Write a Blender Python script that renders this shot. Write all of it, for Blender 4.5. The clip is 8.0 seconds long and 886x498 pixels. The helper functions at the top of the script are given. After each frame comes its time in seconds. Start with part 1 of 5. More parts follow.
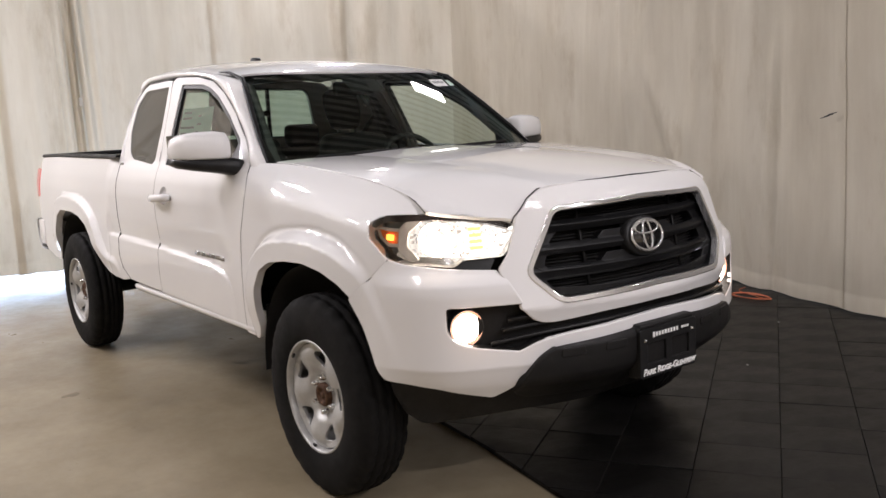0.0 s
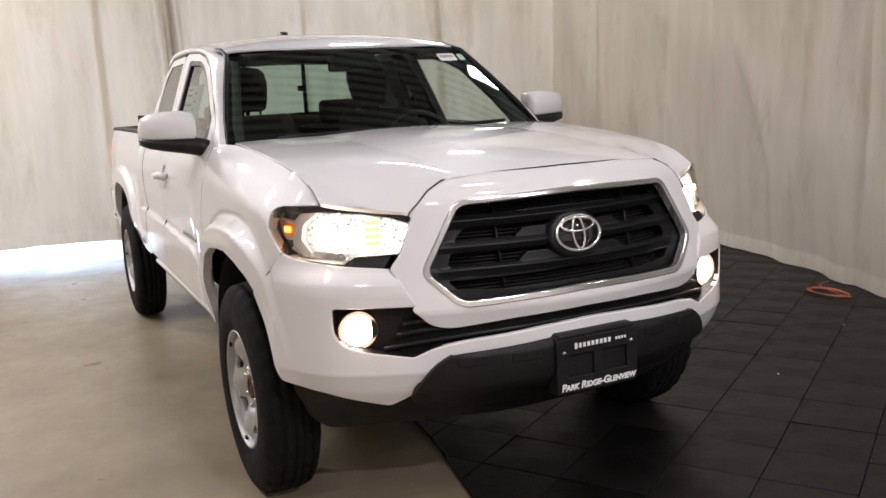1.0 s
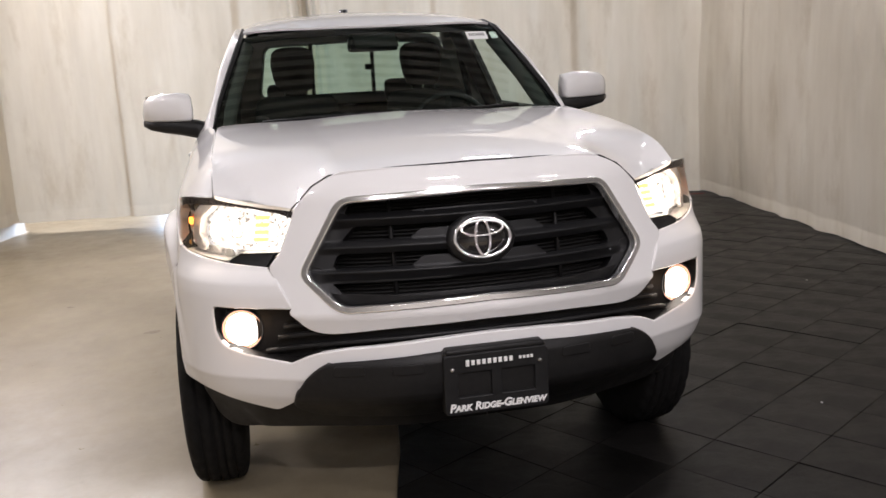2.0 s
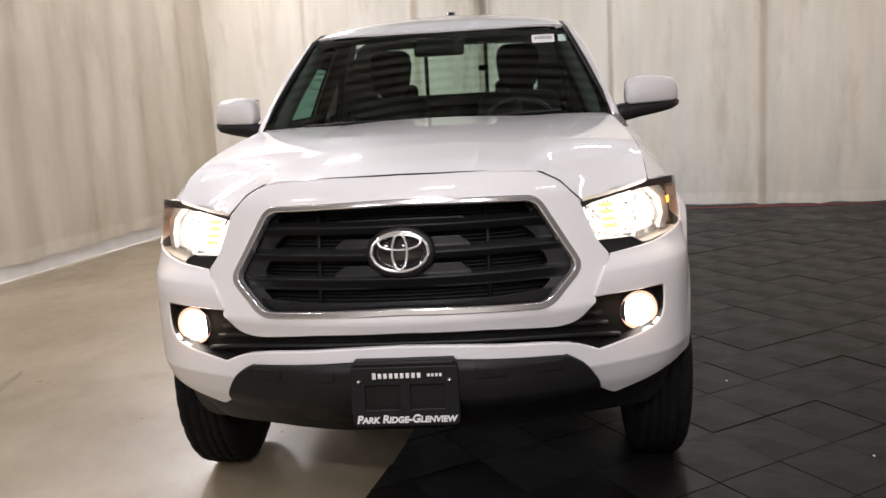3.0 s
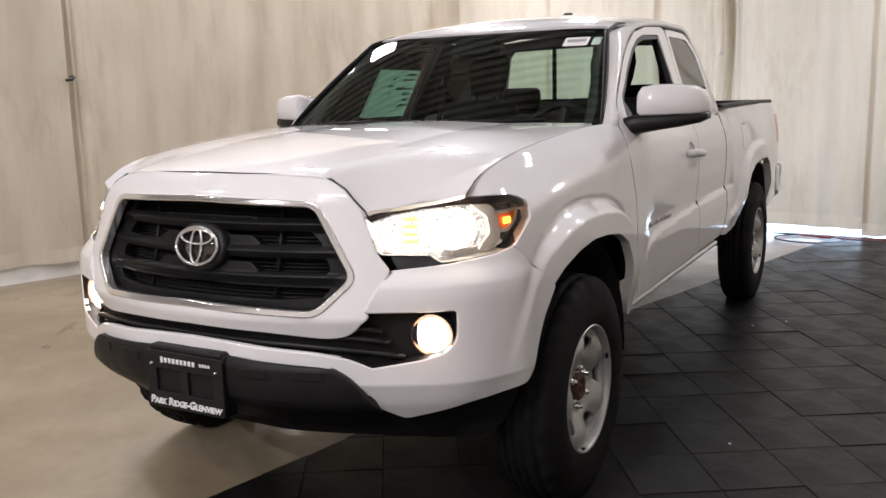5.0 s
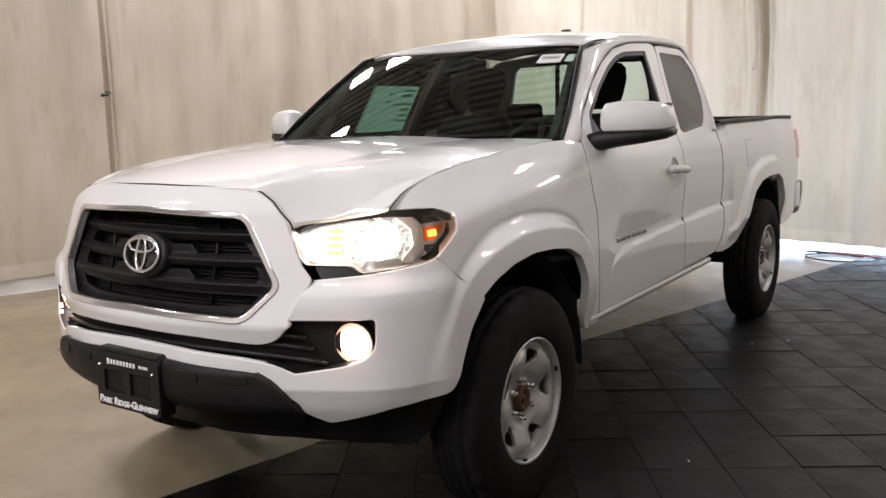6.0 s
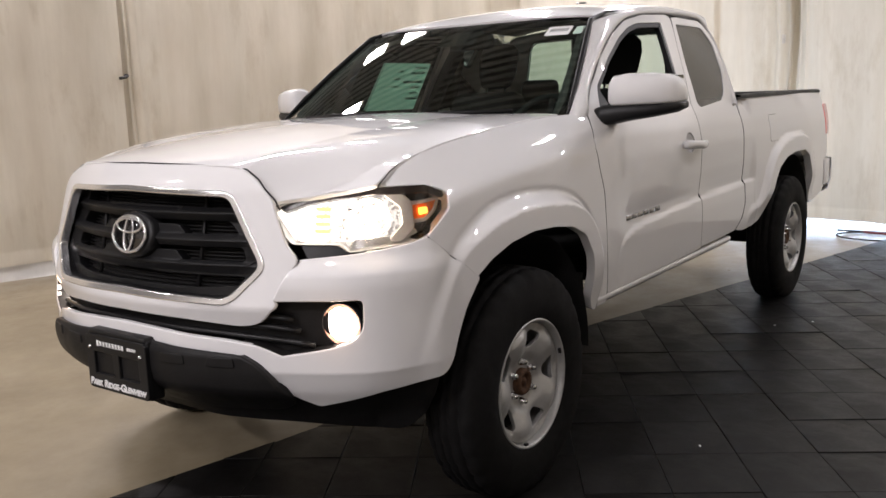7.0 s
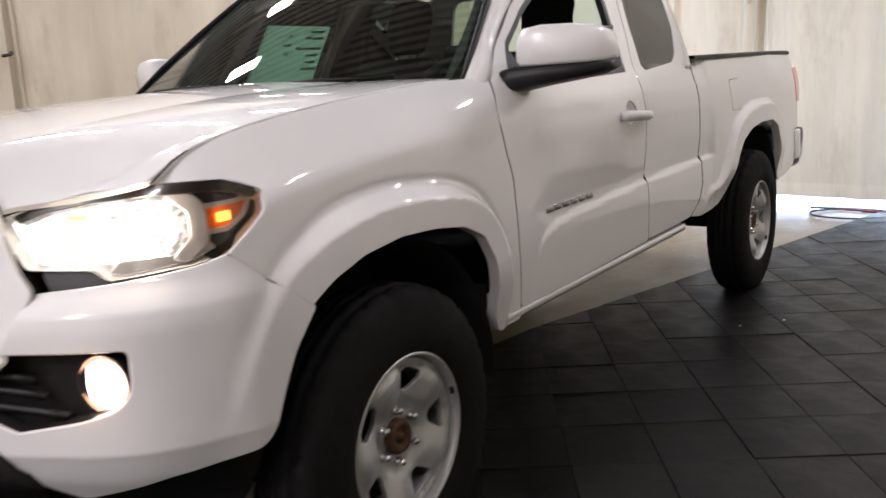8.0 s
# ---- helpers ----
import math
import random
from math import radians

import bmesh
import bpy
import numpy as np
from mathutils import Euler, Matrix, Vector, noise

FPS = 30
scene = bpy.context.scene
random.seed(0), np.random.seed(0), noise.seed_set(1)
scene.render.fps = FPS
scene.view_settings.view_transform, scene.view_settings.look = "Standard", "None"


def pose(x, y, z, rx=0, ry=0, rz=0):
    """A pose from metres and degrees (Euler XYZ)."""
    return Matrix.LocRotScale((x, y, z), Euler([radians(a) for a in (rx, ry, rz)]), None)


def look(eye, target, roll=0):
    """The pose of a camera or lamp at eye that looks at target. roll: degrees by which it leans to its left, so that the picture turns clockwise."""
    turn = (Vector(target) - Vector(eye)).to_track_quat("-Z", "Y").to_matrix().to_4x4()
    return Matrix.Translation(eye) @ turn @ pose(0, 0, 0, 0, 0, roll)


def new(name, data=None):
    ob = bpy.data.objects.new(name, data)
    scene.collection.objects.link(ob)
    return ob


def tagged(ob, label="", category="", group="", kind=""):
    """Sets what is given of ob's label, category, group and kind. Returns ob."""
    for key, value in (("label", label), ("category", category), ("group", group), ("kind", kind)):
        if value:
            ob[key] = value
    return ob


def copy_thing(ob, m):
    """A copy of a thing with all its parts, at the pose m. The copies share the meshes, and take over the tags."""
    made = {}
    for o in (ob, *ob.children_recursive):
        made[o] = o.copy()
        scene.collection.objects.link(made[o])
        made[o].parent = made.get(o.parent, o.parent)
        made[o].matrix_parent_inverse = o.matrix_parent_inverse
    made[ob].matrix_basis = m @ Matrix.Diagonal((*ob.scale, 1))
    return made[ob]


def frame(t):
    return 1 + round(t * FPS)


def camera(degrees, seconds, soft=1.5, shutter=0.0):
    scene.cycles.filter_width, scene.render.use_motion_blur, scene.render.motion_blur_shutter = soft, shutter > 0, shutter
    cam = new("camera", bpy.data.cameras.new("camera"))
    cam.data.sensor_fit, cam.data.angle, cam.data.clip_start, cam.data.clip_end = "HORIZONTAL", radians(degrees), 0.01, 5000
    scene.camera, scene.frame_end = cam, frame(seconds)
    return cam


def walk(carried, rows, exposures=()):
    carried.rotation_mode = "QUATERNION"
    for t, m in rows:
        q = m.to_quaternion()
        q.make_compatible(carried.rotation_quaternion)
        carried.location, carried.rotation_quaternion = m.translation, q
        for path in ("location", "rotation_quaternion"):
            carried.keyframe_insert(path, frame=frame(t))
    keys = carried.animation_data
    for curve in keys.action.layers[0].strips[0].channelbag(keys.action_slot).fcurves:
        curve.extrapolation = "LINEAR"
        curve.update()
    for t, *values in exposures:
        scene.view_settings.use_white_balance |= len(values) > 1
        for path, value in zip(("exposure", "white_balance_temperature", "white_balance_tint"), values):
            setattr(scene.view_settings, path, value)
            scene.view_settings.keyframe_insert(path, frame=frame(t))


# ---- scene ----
cam = camera(53.7, 8.0, shutter=0.3)
PATH = [
    (0, (2.861, -2.396, 1.4), (1.276, -1.213, 1.105), -3.0),
    (0.5, (2.982, -1.972, 1.407), (1.303, -0.93, 1.099), -3.3),
    (1, (3.089, -1.553, 1.408), (1.316, -0.695, 1.059), -3.1),
    (1.5, (3.142, -1.095, 1.404), (1.29, -0.439, 1.028), -2.9),
    (3, (3.234, 0.32, 1.421), (1.276, 0.157, 1.045), -3.3),
    (3.5, (3.131, 0.74, 1.4), (1.212, 0.31, 1.038), -3.0),
    (4, (3.038, 1.192, 1.383), (1.185, 0.526, 1.033), -3.4),
    (4.5, (2.884, 1.572, 1.372), (1.104, 0.731, 1.021), -2.6),
    (5, (2.706, 1.86, 1.371), (0.986, 0.899, 1.028), -1.5),
    (6.5, (2.524, 2.318, 1.362), (0.905, 1.186, 1.05), -1.7),
    (7, (2.415, 2.311, 1.338), (0.823, 1.151, 0.993), -2.1),
    (7.5, (2.06, 2.195, 1.294), (0.474, 1.05, 0.876), -3.9),
    (8, (1.616, 2.147, 1.271), (0.003, 1.031, 0.878), -3.3),
]
EXPOSURES = [(0.0, -0.08), (1.5, -0.06), (3.0, 0.02), (5.0, 0.1), (7.0, 0.1), (7.5, 0.05), (8.0, 0.2)]
walk(cam, [(t, look(eye, target, roll)) for t, eye, target, roll in PATH], EXPOSURES)

# ---- light: strip lamps under the roof, some added to brighten, daylight from the yard behind the back curtain ----
world = bpy.data.worlds.new("world")
scene.world = world
world.use_nodes = True
world.node_tree.nodes["Background"].inputs[0].default_value = (0.6, 0.75, 1.0, 1)
world.node_tree.nodes["Background"].inputs[1].default_value = 0.05
LAMP_POWER, YARD_POWER, HEAD_GLOW, FOG_GLOW = 60.0, 420.0, 1.9, 9.0


def area_lamp(name, m, sx, sy, power, colour):
    d = bpy.data.lights.new(name, "AREA")
    d.shape, d.size, d.size_y, d.energy, d.color = "RECTANGLE", sx, sy, power, colour
    ob = new(name, d)
    ob.matrix_world = m
    return ob


def bulb_light(name, m, radius, power, colour):
    """The light that a lit vehicle lamp throws from its lens."""
    d = bpy.data.lights.new(name, "POINT")
    d.shadow_soft_size, d.energy, d.color = radius, power, colour
    ob = new(name, d)
    ob.matrix_world = m
    return ob


# ---- materials ----
def material(name):
    m = bpy.data.materials.new(name)
    m.use_nodes = True
    return m, m.node_tree.nodes, m.node_tree.links, m.node_tree.nodes["Principled BSDF"]


def noise_node(nodes, links, scale, detail=4.0, rough=0.6, stretch=(1, 1, 1), coords="Object"):
    tc, mp, nz = nodes.new("ShaderNodeTexCoord"), nodes.new("ShaderNodeMapping"), nodes.new("ShaderNodeTexNoise")
    mp.inputs["Scale"].default_value = stretch
    nz.inputs["Scale"].default_value, nz.inputs["Detail"].default_value, nz.inputs["Roughness"].default_value = scale, detail, rough
    links.new(tc.outputs[coords], mp.inputs[0])
    links.new(mp.outputs[0], nz.inputs["Vector"])
    return nz.outputs["Fac"]


def ramp_node(nodes, links, fac, stops):
    r = nodes.new("ShaderNodeValToRGB")
    while len(r.color_ramp.elements) < len(stops):
        r.color_ramp.elements.new(0.5)
    for e, (p, c) in zip(r.color_ramp.elements, stops):
        e.position, e.color = p, (*c, 1) if len(c) == 3 else c
    links.new(fac, r.inputs[0])
    return r.outputs[0]


def mix_node(nodes, links, fac, a, b, mode="MIX"):
    n = nodes.new("ShaderNodeMix")
    n.data_type, n.blend_type = "RGBA", mode
    for k, v in ((0, fac), (6, a), (7, b)):
        if isinstance(v, (int, float)):
            n.inputs[k].default_value = v
        elif isinstance(v, tuple):
            n.inputs[k].default_value = (*v, 1)
        else:
            links.new(v, n.inputs[k])
    return n.outputs[2]


def bump_node(nodes, links, b, height, strength, distance=0.01):
    n = nodes.new("ShaderNodeBump")
    n.inputs["Strength"].default_value, n.inputs["Distance"].default_value = strength, distance
    links.new(height, n.inputs["Height"])
    links.new(n.outputs[0], b.inputs["Normal"])


def simple(name, colour, rough, metal=0.0, coat=0.0, grain=None, bump=0.0, spread=0.12, rough_spread=0.0, spec=0.5):
    """A surface with a little uneven colour and relief. grain: the scale of both."""
    m, n, l, b = material(name)
    b.inputs["Metallic"].default_value, b.inputs["Roughness"].default_value = metal, rough
    b.inputs["Coat Weight"].default_value, b.inputs["Coat Roughness"].default_value = coat, 0.018
    b.inputs["Base Color"].default_value, b.inputs["Specular IOR Level"].default_value = (*colour, 1), spec
    if grain:
        f = noise_node(n, l, grain)
        lo, hi = (tuple(min(1, c * k) for c in colour) for k in (1 - spread, 1 + spread))
        l.new(ramp_node(n, l, f, [(0.3, lo), (0.7, hi)]), b.inputs["Base Color"])
        if rough_spread:
            g = noise_node(n, l, grain * 0.23)
            l.new(ramp_node(n, l, g, [(0.3, (rough - rough_spread,) * 3), (0.7, (rough + rough_spread,) * 3)]), b.inputs["Roughness"])
        if bump:
            bump_node(n, l, b, noise_node(n, l, grain * 3), bump, 0.002)
    return m


def glow(name, colour, strength):
    m, n, l, b = material(name)
    b.inputs["Base Color"].default_value = (*colour, 1)
    b.inputs["Emission Color"].default_value, b.inputs["Emission Strength"].default_value = (*colour, 1), strength
    return m


def glass(name, tint, ior=1.5):
    m, n, l, b = material(name)
    n.remove(b)
    t, g, f, x = (n.new("ShaderNode" + k) for k in ("BsdfTransparent", "BsdfGlossy", "Fresnel", "MixShader"))
    t.inputs[0].default_value, g.inputs[0].default_value = (*tint, 1), (1, 1, 1, 1)
    g.inputs["Roughness"].default_value, f.inputs["IOR"].default_value = 0.01, ior
    l.new(f.outputs[0], x.inputs[0]), l.new(t.outputs[0], x.inputs[1]), l.new(g.outputs[0], x.inputs[2])
    l.new(x.outputs[0], n["Material Output"].inputs[0])
    return m


PAINT = simple("white_paint", (0.735, 0.728, 0.728), 0.5, coat=1.0, grain=2.0, spread=0.012)
BLACK = simple("black_plastic", (0.011, 0.0106, 0.0106), 0.5, grain=60, bump=0.25, spread=0.2, rough_spread=0.08, spec=0.22)
SATIN = simple("satin_black", (0.012, 0.012, 0.0125), 0.42, grain=30, bump=0.1, spread=0.2, spec=0.25)
DEEP = simple("dark_cavity", (0.011, 0.010, 0.0098), 0.9, grain=20, spread=0.3)
RUBBER = simple("tyre_rubber", (0.0075, 0.0072, 0.0070), 0.8, grain=40, bump=0.35, spread=0.3, rough_spread=0.1, spec=0.14)
GRILLE = simple("charcoal_grille_plastic", (0.0075, 0.0076, 0.0083), 0.42, grain=45, bump=0.12, spread=0.15, rough_spread=0.05, spec=0.25)
TRIM = simple("window_rubber", (0.006, 0.006, 0.0065), 0.5, grain=50, bump=0.1, spread=0.2, spec=0.25)
GLOSS_BLACK = simple("gloss_black", (0.012, 0.011, 0.011), 0.10, coat=1.0, grain=30, spread=0.1)
CHROME = simple("chrome", (0.92, 0.92, 0.93), 0.13, metal=0.88, grain=25, spread=0.03)
STEEL = simple("silver_wheel_paint", (0.44, 0.44, 0.43), 0.42, metal=0.45, coat=0.25, grain=30, bump=0.05, spread=0.08, rough_spread=0.06)
NUT = simple("zinc_nut", (0.62, 0.62, 0.62), 0.22, metal=1.0, grain=60, spread=0.2)
RUST = simple("rusty_hub", (0.085, 0.042, 0.022), 0.8, metal=0.3, grain=70, bump=0.6, spread=0.5)
FABRIC = simple("grey_seat_cloth", (0.014, 0.0145, 0.0155), 0.9, grain=150, bump=0.5, spread=0.3)
CABIN = simple("cabin_plastic", (0.012, 0.0125, 0.0135), 0.6, grain=80, bump=0.3, spread=0.2)
LINER = simple("headliner", (0.10, 0.10, 0.095), 0.95, grain=120, bump=0.3)
PAPER = simple("paper", (0.86, 0.87, 0.86), 0.7, grain=15, spread=0.03)
GREENPAPER = simple("sticker_paper", (0.55, 0.72, 0.62), 0.6, grain=8, spread=0.05)
INK = simple("ink", (0.05, 0.06, 0.06), 0.7, grain=30)
LETTER = simple("white_lettering", (0.80, 0.80, 0.79), 0.5, grain=40, spread=0.05)
BADGE = simple("grey_badge", (0.42, 0.42, 0.43), 0.25, metal=1.0, grain=40)
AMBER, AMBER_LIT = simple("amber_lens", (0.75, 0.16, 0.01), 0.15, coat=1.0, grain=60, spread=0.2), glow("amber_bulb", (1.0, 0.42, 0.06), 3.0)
RED = simple("red_lens", (0.72, 0.03, 0.045), 0.12, coat=1.0, grain=30, spread=0.15)
GLASS, TINTED, LENS = glass("clear_glass", (0.62, 0.73, 0.67)), glass("privacy_glass", (0.16, 0.17, 0.15)), glass("lamp_lens", (0.93, 0.93, 0.92), 1.45)
# Reflector parts that glow themselves, in place of the bulb light they return.
FOG_RIM = glow("fog_reflector_glow", (1.0, 0.50, 0.34), 0.65)
YELLOW_LIT = glow("yellow_reflector_glow", (1.0, 0.70, 0.20), 1.3)


def optic(name, strength):
    """A faceted reflector that emits its reflected light itself: bright warm facets among a few dim and yellow ones."""
    m, n, l, b = material(name)
    tc, v = n.new("ShaderNodeTexCoord"), n.new("ShaderNodeTexVoronoi")
    v.inputs["Scale"].default_value = 130
    l.new(tc.outputs["Object"], v.inputs["Vector"])
    sep = n.new("ShaderNodeSeparateColor")
    l.new(v.outputs["Color"], sep.inputs[0])
    l.new(ramp_node(n, l, sep.outputs[0], [(0.0, (0.72, 0.56, 0.52)), (0.10, (0.95, 0.76, 0.62)), (0.20, (1.0, 0.93, 0.88)), (1.0, (1.0, 0.96, 0.93))]), b.inputs["Emission Color"])
    l.new(ramp_node(n, l, sep.outputs[0], [(0.03, (0.22,) * 3), (0.25, (0.40,) * 3), (0.50, (1.0,) * 3)]), b.inputs["Emission Strength"])
    mul = n.new("ShaderNodeMath")
    mul.operation, mul.inputs[1].default_value = "MULTIPLY", strength
    l.new(b.inputs["Emission Strength"].links[0].from_socket, mul.inputs[0])
    l.new(mul.outputs[0], b.inputs["Emission Strength"])
    b.inputs["Base Color"].default_value, b.inputs["Metallic"].default_value, b.inputs["Roughness"].default_value = (0.8, 0.78, 0.75, 1), 0.8, 0.2
    return m


HEADLIT, REFLECTOR_LIT, FOGLIT = optic("headlight_optic", HEAD_GLOW), optic("reflector_glow", 0.45 * HEAD_GLOW), glow("fog_optic", (1.0, 0.90, 0.80), FOG_GLOW)
LAMPLIT = glow("strip_lamp_diffuser", (1.0, 0.97, 0.93), 20.0)
MIRROR = simple("mirror_glass", (0.85, 0.86, 0.87), 0.02, metal=1.0)


def canvas():
    """Off-white canvas: vertical dinge, soil towards no side in particular, weave; lets a little light through."""
    m, n, l, b = material("canvas_curtain")
    big = noise_node(n, l, 0.8, 5, 0.65, (2.2, 2.2, 0.7))
    streak = noise_node(n, l, 3.0, 4, 0.7, (3, 3, 0.25))
    blot = noise_node(n, l, 1.6, 7, 0.7, (2.0, 2.0, 0.6))
    base = ramp_node(n, l, big, [(0.25, (0.63, 0.57, 0.465)), (0.5, (0.69, 0.635, 0.53)), (0.75, (0.745, 0.695, 0.595))])
    soil = ramp_node(n, l, blot, [(0.30, (0.60, 0.52, 0.40)), (0.46, (1, 1, 1))])
    c = mix_node(n, l, 0.32, base, ramp_node(n, l, streak, [(0.3, (0.78, 0.75, 0.70)), (0.62, (1, 1, 1))]), "MULTIPLY")
    c = mix_node(n, l, 0.38, c, soil, "MULTIPLY")
    l.new(c, b.inputs["Base Color"])
    b.inputs["Roughness"].default_value = 0.92
    bump_node(n, l, b, noise_node(n, l, 14, 6, 0.7), 0.12, 0.02)
    t, x = n.new("ShaderNodeBsdfTranslucent"), n.new("ShaderNodeMixShader")
    l.new(c, t.inputs[0])
    x.inputs[0].default_value = 0.16
    l.new(b.outputs[0], x.inputs[1]), l.new(t.outputs[0], x.inputs[2])
    l.new(x.outputs[0], n["Material Output"].inputs[0])
    return m


def concrete():
    """Sealed beige concrete: cloudy colour, scuffs, uneven gloss."""
    m, n, l, b = material("sealed_concrete")
    cloud, fine, scuff = noise_node(n, l, 0.9, 6, 0.6), noise_node(n, l, 9, 8, 0.7), noise_node(n, l, 2.2, 8, 0.8, (1, 2.5, 1))
    base = ramp_node(n, l, cloud, [(0.3, (0.205, 0.165, 0.106)), (0.55, (0.275, 0.228, 0.152)), (0.75, (0.33, 0.282, 0.198))])
    c = mix_node(n, l, 0.35, base, ramp_node(n, l, fine, [(0.3, (0.62, 0.6, 0.57)), (0.6, (1, 1, 1))]), "MULTIPLY")
    c = mix_node(n, l, 0.5, c, ramp_node(n, l, scuff, [(0.28, (0.55, 0.52, 0.47)), (0.40, (1, 1, 1))]), "MULTIPLY")
    l.new(c, b.inputs["Base Color"])
    l.new(ramp_node(n, l, noise_node(n, l, 3, 6, 0.7), [(0.3, (0.26,) * 3), (0.7, (0.48,) * 3)]), b.inputs["Roughness"])
    bump_node(n, l, b, noise_node(n, l, 6, 8, 0.7), 0.08, 0.01)
    return m


def slate():
    """Dark slate-look rubber tile, each a shade of its own."""
    m, n, l, b = material("dark_slate_tile")
    oi = n.new("ShaderNodeObjectInfo")
    shade = ramp_node(n, l, oi.outputs["Random"], [(0.0, (0.0060, 0.0056, 0.0054)), (0.5, (0.0082, 0.0077, 0.0074)), (1.0, (0.0125, 0.0117, 0.0112))])
    f = noise_node(n, l, 4, 8, 0.7, coords="Object")
    c = mix_node(n, l, 0.6, shade, ramp_node(n, l, f, [(0.3, (0.55, 0.54, 0.53)), (0.68, (1, 1, 1))]), "MULTIPLY")
    scuff = noise_node(n, l, 1.3, 7, 0.75, (1, 1.8, 1))
    c = mix_node(n, l, 0.5, c, ramp_node(n, l, scuff, [(0.35, (0.7, 0.66, 0.62)), (0.62, (1.0, 1.0, 1.0)), (0.78, (1.9, 1.75, 1.62))]), "MULTIPLY")
    l.new(c, b.inputs["Base Color"])
    l.new(ramp_node(n, l, noise_node(n, l, 3.2, 7, 0.75), [(0.3, (0.28,) * 3), (0.7, (0.58,) * 3)]), b.inputs["Roughness"])
    b.inputs["Specular IOR Level"].default_value = 0.165
    bump_node(n, l, b, noise_node(n, l, 22, 8, 0.75), 0.35, 0.004)
    return m


def thin_paper(name, colour):
    """Paper that lets light through."""
    m, n, l, b = material(name)
    f = ramp_node(n, l, noise_node(n, l, 8), [(0.3, tuple(0.95 * c for c in colour)), (0.7, colour)])
    l.new(f, b.inputs["Base Color"])
    b.inputs["Roughness"].default_value = 0.7
    t, x = n.new("ShaderNodeBsdfTranslucent"), n.new("ShaderNodeMixShader")
    l.new(f, t.inputs[0])
    x.inputs[0].default_value = 0.6
    l.new(b.outputs[0], x.inputs[1]), l.new(t.outputs[0], x.inputs[2])
    l.new(x.outputs[0], n["Material Output"].inputs[0])
    return m


PRICE_SHEET = thin_paper("price_sheet_paper", (0.47, 0.72, 0.59))
CANVAS, CONCRETE, SLATE = canvas(), concrete(), slate()
GROUT = simple("tile_joint", (0.006, 0.0058, 0.0055), 0.95, grain=40, spread=0.3)
HEM = simple("white_plastic_skirt", (0.62, 0.60, 0.56), 0.6, grain=5, spread=0.1)
CEILING = simple("grey_roof_deck", (0.22, 0.23, 0.225), 0.7, grain=3, spread=0.3)
RIB = simple("roof_deck_rib", (0.66, 0.67, 0.66), 0.6, grain=3, spread=0.2)
BLOCK = simple("painted_block_wall", (0.45, 0.43, 0.39), 0.8, grain=4, bump=0.3, spread=0.12)
CORD_O, CORD_B, CORD_R = (simple("cord_" + k, c, 0.55, grain=50) for k, c in (("orange", (0.45, 0.13, 0.06)), ("black", (0.02, 0.02, 0.02)), ("red", (0.20, 0.03, 0.03))))


# ---- building helpers ----
def pchip(pts):
    """A smooth curve through (x, y) pairs that never overshoots them."""
    px, py = (np.array(v, float) for v in zip(*sorted(pts)))
    h, s = np.diff(px), np.diff(py) / np.diff(px)
    d = np.zeros(len(px))
    for i in range(1, len(px) - 1):
        if s[i - 1] * s[i] > 0:
            w1, w2 = 2 * h[i] + h[i - 1], h[i] + 2 * h[i - 1]
            d[i] = (w1 + w2) / (w1 / s[i - 1] + w2 / s[i])
    d[0], d[-1] = s[0], s[-1]

    def f(v):
        v = np.clip(np.asarray(v, float), px[0], px[-1])
        i = np.clip(np.searchsorted(px, v) - 1, 0, len(h) - 1)
        t = (v - px[i]) / h[i]
        return (1 + 2 * t) * (1 - t) ** 2 * py[i] + t * (1 - t) ** 2 * h[i] * d[i] + t * t * (3 - 2 * t) * py[i + 1] + t * t * (t - 1) * h[i] * d[i + 1]
    return f


def softened(pts, sigma):
    """A curve through (x, y) pairs with its bends eased over sigma."""
    f, lo, hi = pchip(pts), min(p[0] for p in pts), max(p[0] for p in pts)
    x = np.linspace(lo, hi, 61)
    k = np.linspace(-2.5, 2.5, 41)
    w = np.exp(-k * k / 2)
    a, b = float(f(lo + 1e-4) - f(lo)) / 1e-4, float(f(hi) - f(hi - 1e-4)) / 1e-4
    y = [float(np.sum(w * (f(v + sigma * k) + a * np.minimum(v + sigma * k - lo, 0) + b * np.maximum(v + sigma * k - hi, 0))) / np.sum(w)) for v in x]
    return pchip(list(zip(x, y)))


def ease(a, b, v):
    t = np.clip((np.asarray(v, float) - a) / (b - a), 0, 1)
    return t * t * (3 - 2 * t)


def rounded(pts, r, step=0.02):
    """A closed loop through pts with its corners rounded by r (a third number of a point is its own radius), cut into short edges."""
    q, out = [np.array(p[:2], float) for p in pts], []
    for i, p in enumerate(q):
        a, b = q[i - 1] - p, q[(i + 1) % len(q)] - p
        la, lb = np.linalg.norm(a), np.linalg.norm(b)
        rad = pts[i][2] if len(pts[i]) > 2 else r
        k = min(rad, 0.45 * la, 0.45 * lb)
        s, e = p + a / la * k, p + b / lb * k
        n = 1 if k < 1e-4 else max(3, int(k / step * 2) + 3)
        for j in range(n if n > 1 else 0):
            t = j / (n - 1)
            out.append((1 - t) ** 2 * s + 2 * t * (1 - t) * p + t * t * e)
        if n == 1:
            out.append(p)
    full = []
    for a, b in zip(out, out[1:] + out[:1]):
        m = max(1, int(np.linalg.norm(b - a) / step))
        full += [a + (b - a) * j / m for j in range(m)]
    return np.array(full)


def mirrored(half):
    """A loop that is the same on both sides of a = 0, from its half with a >= 0."""
    return list(half) + [(-p[0], *p[1:]) for p in reversed(half) if abs(p[0]) > 1e-6]


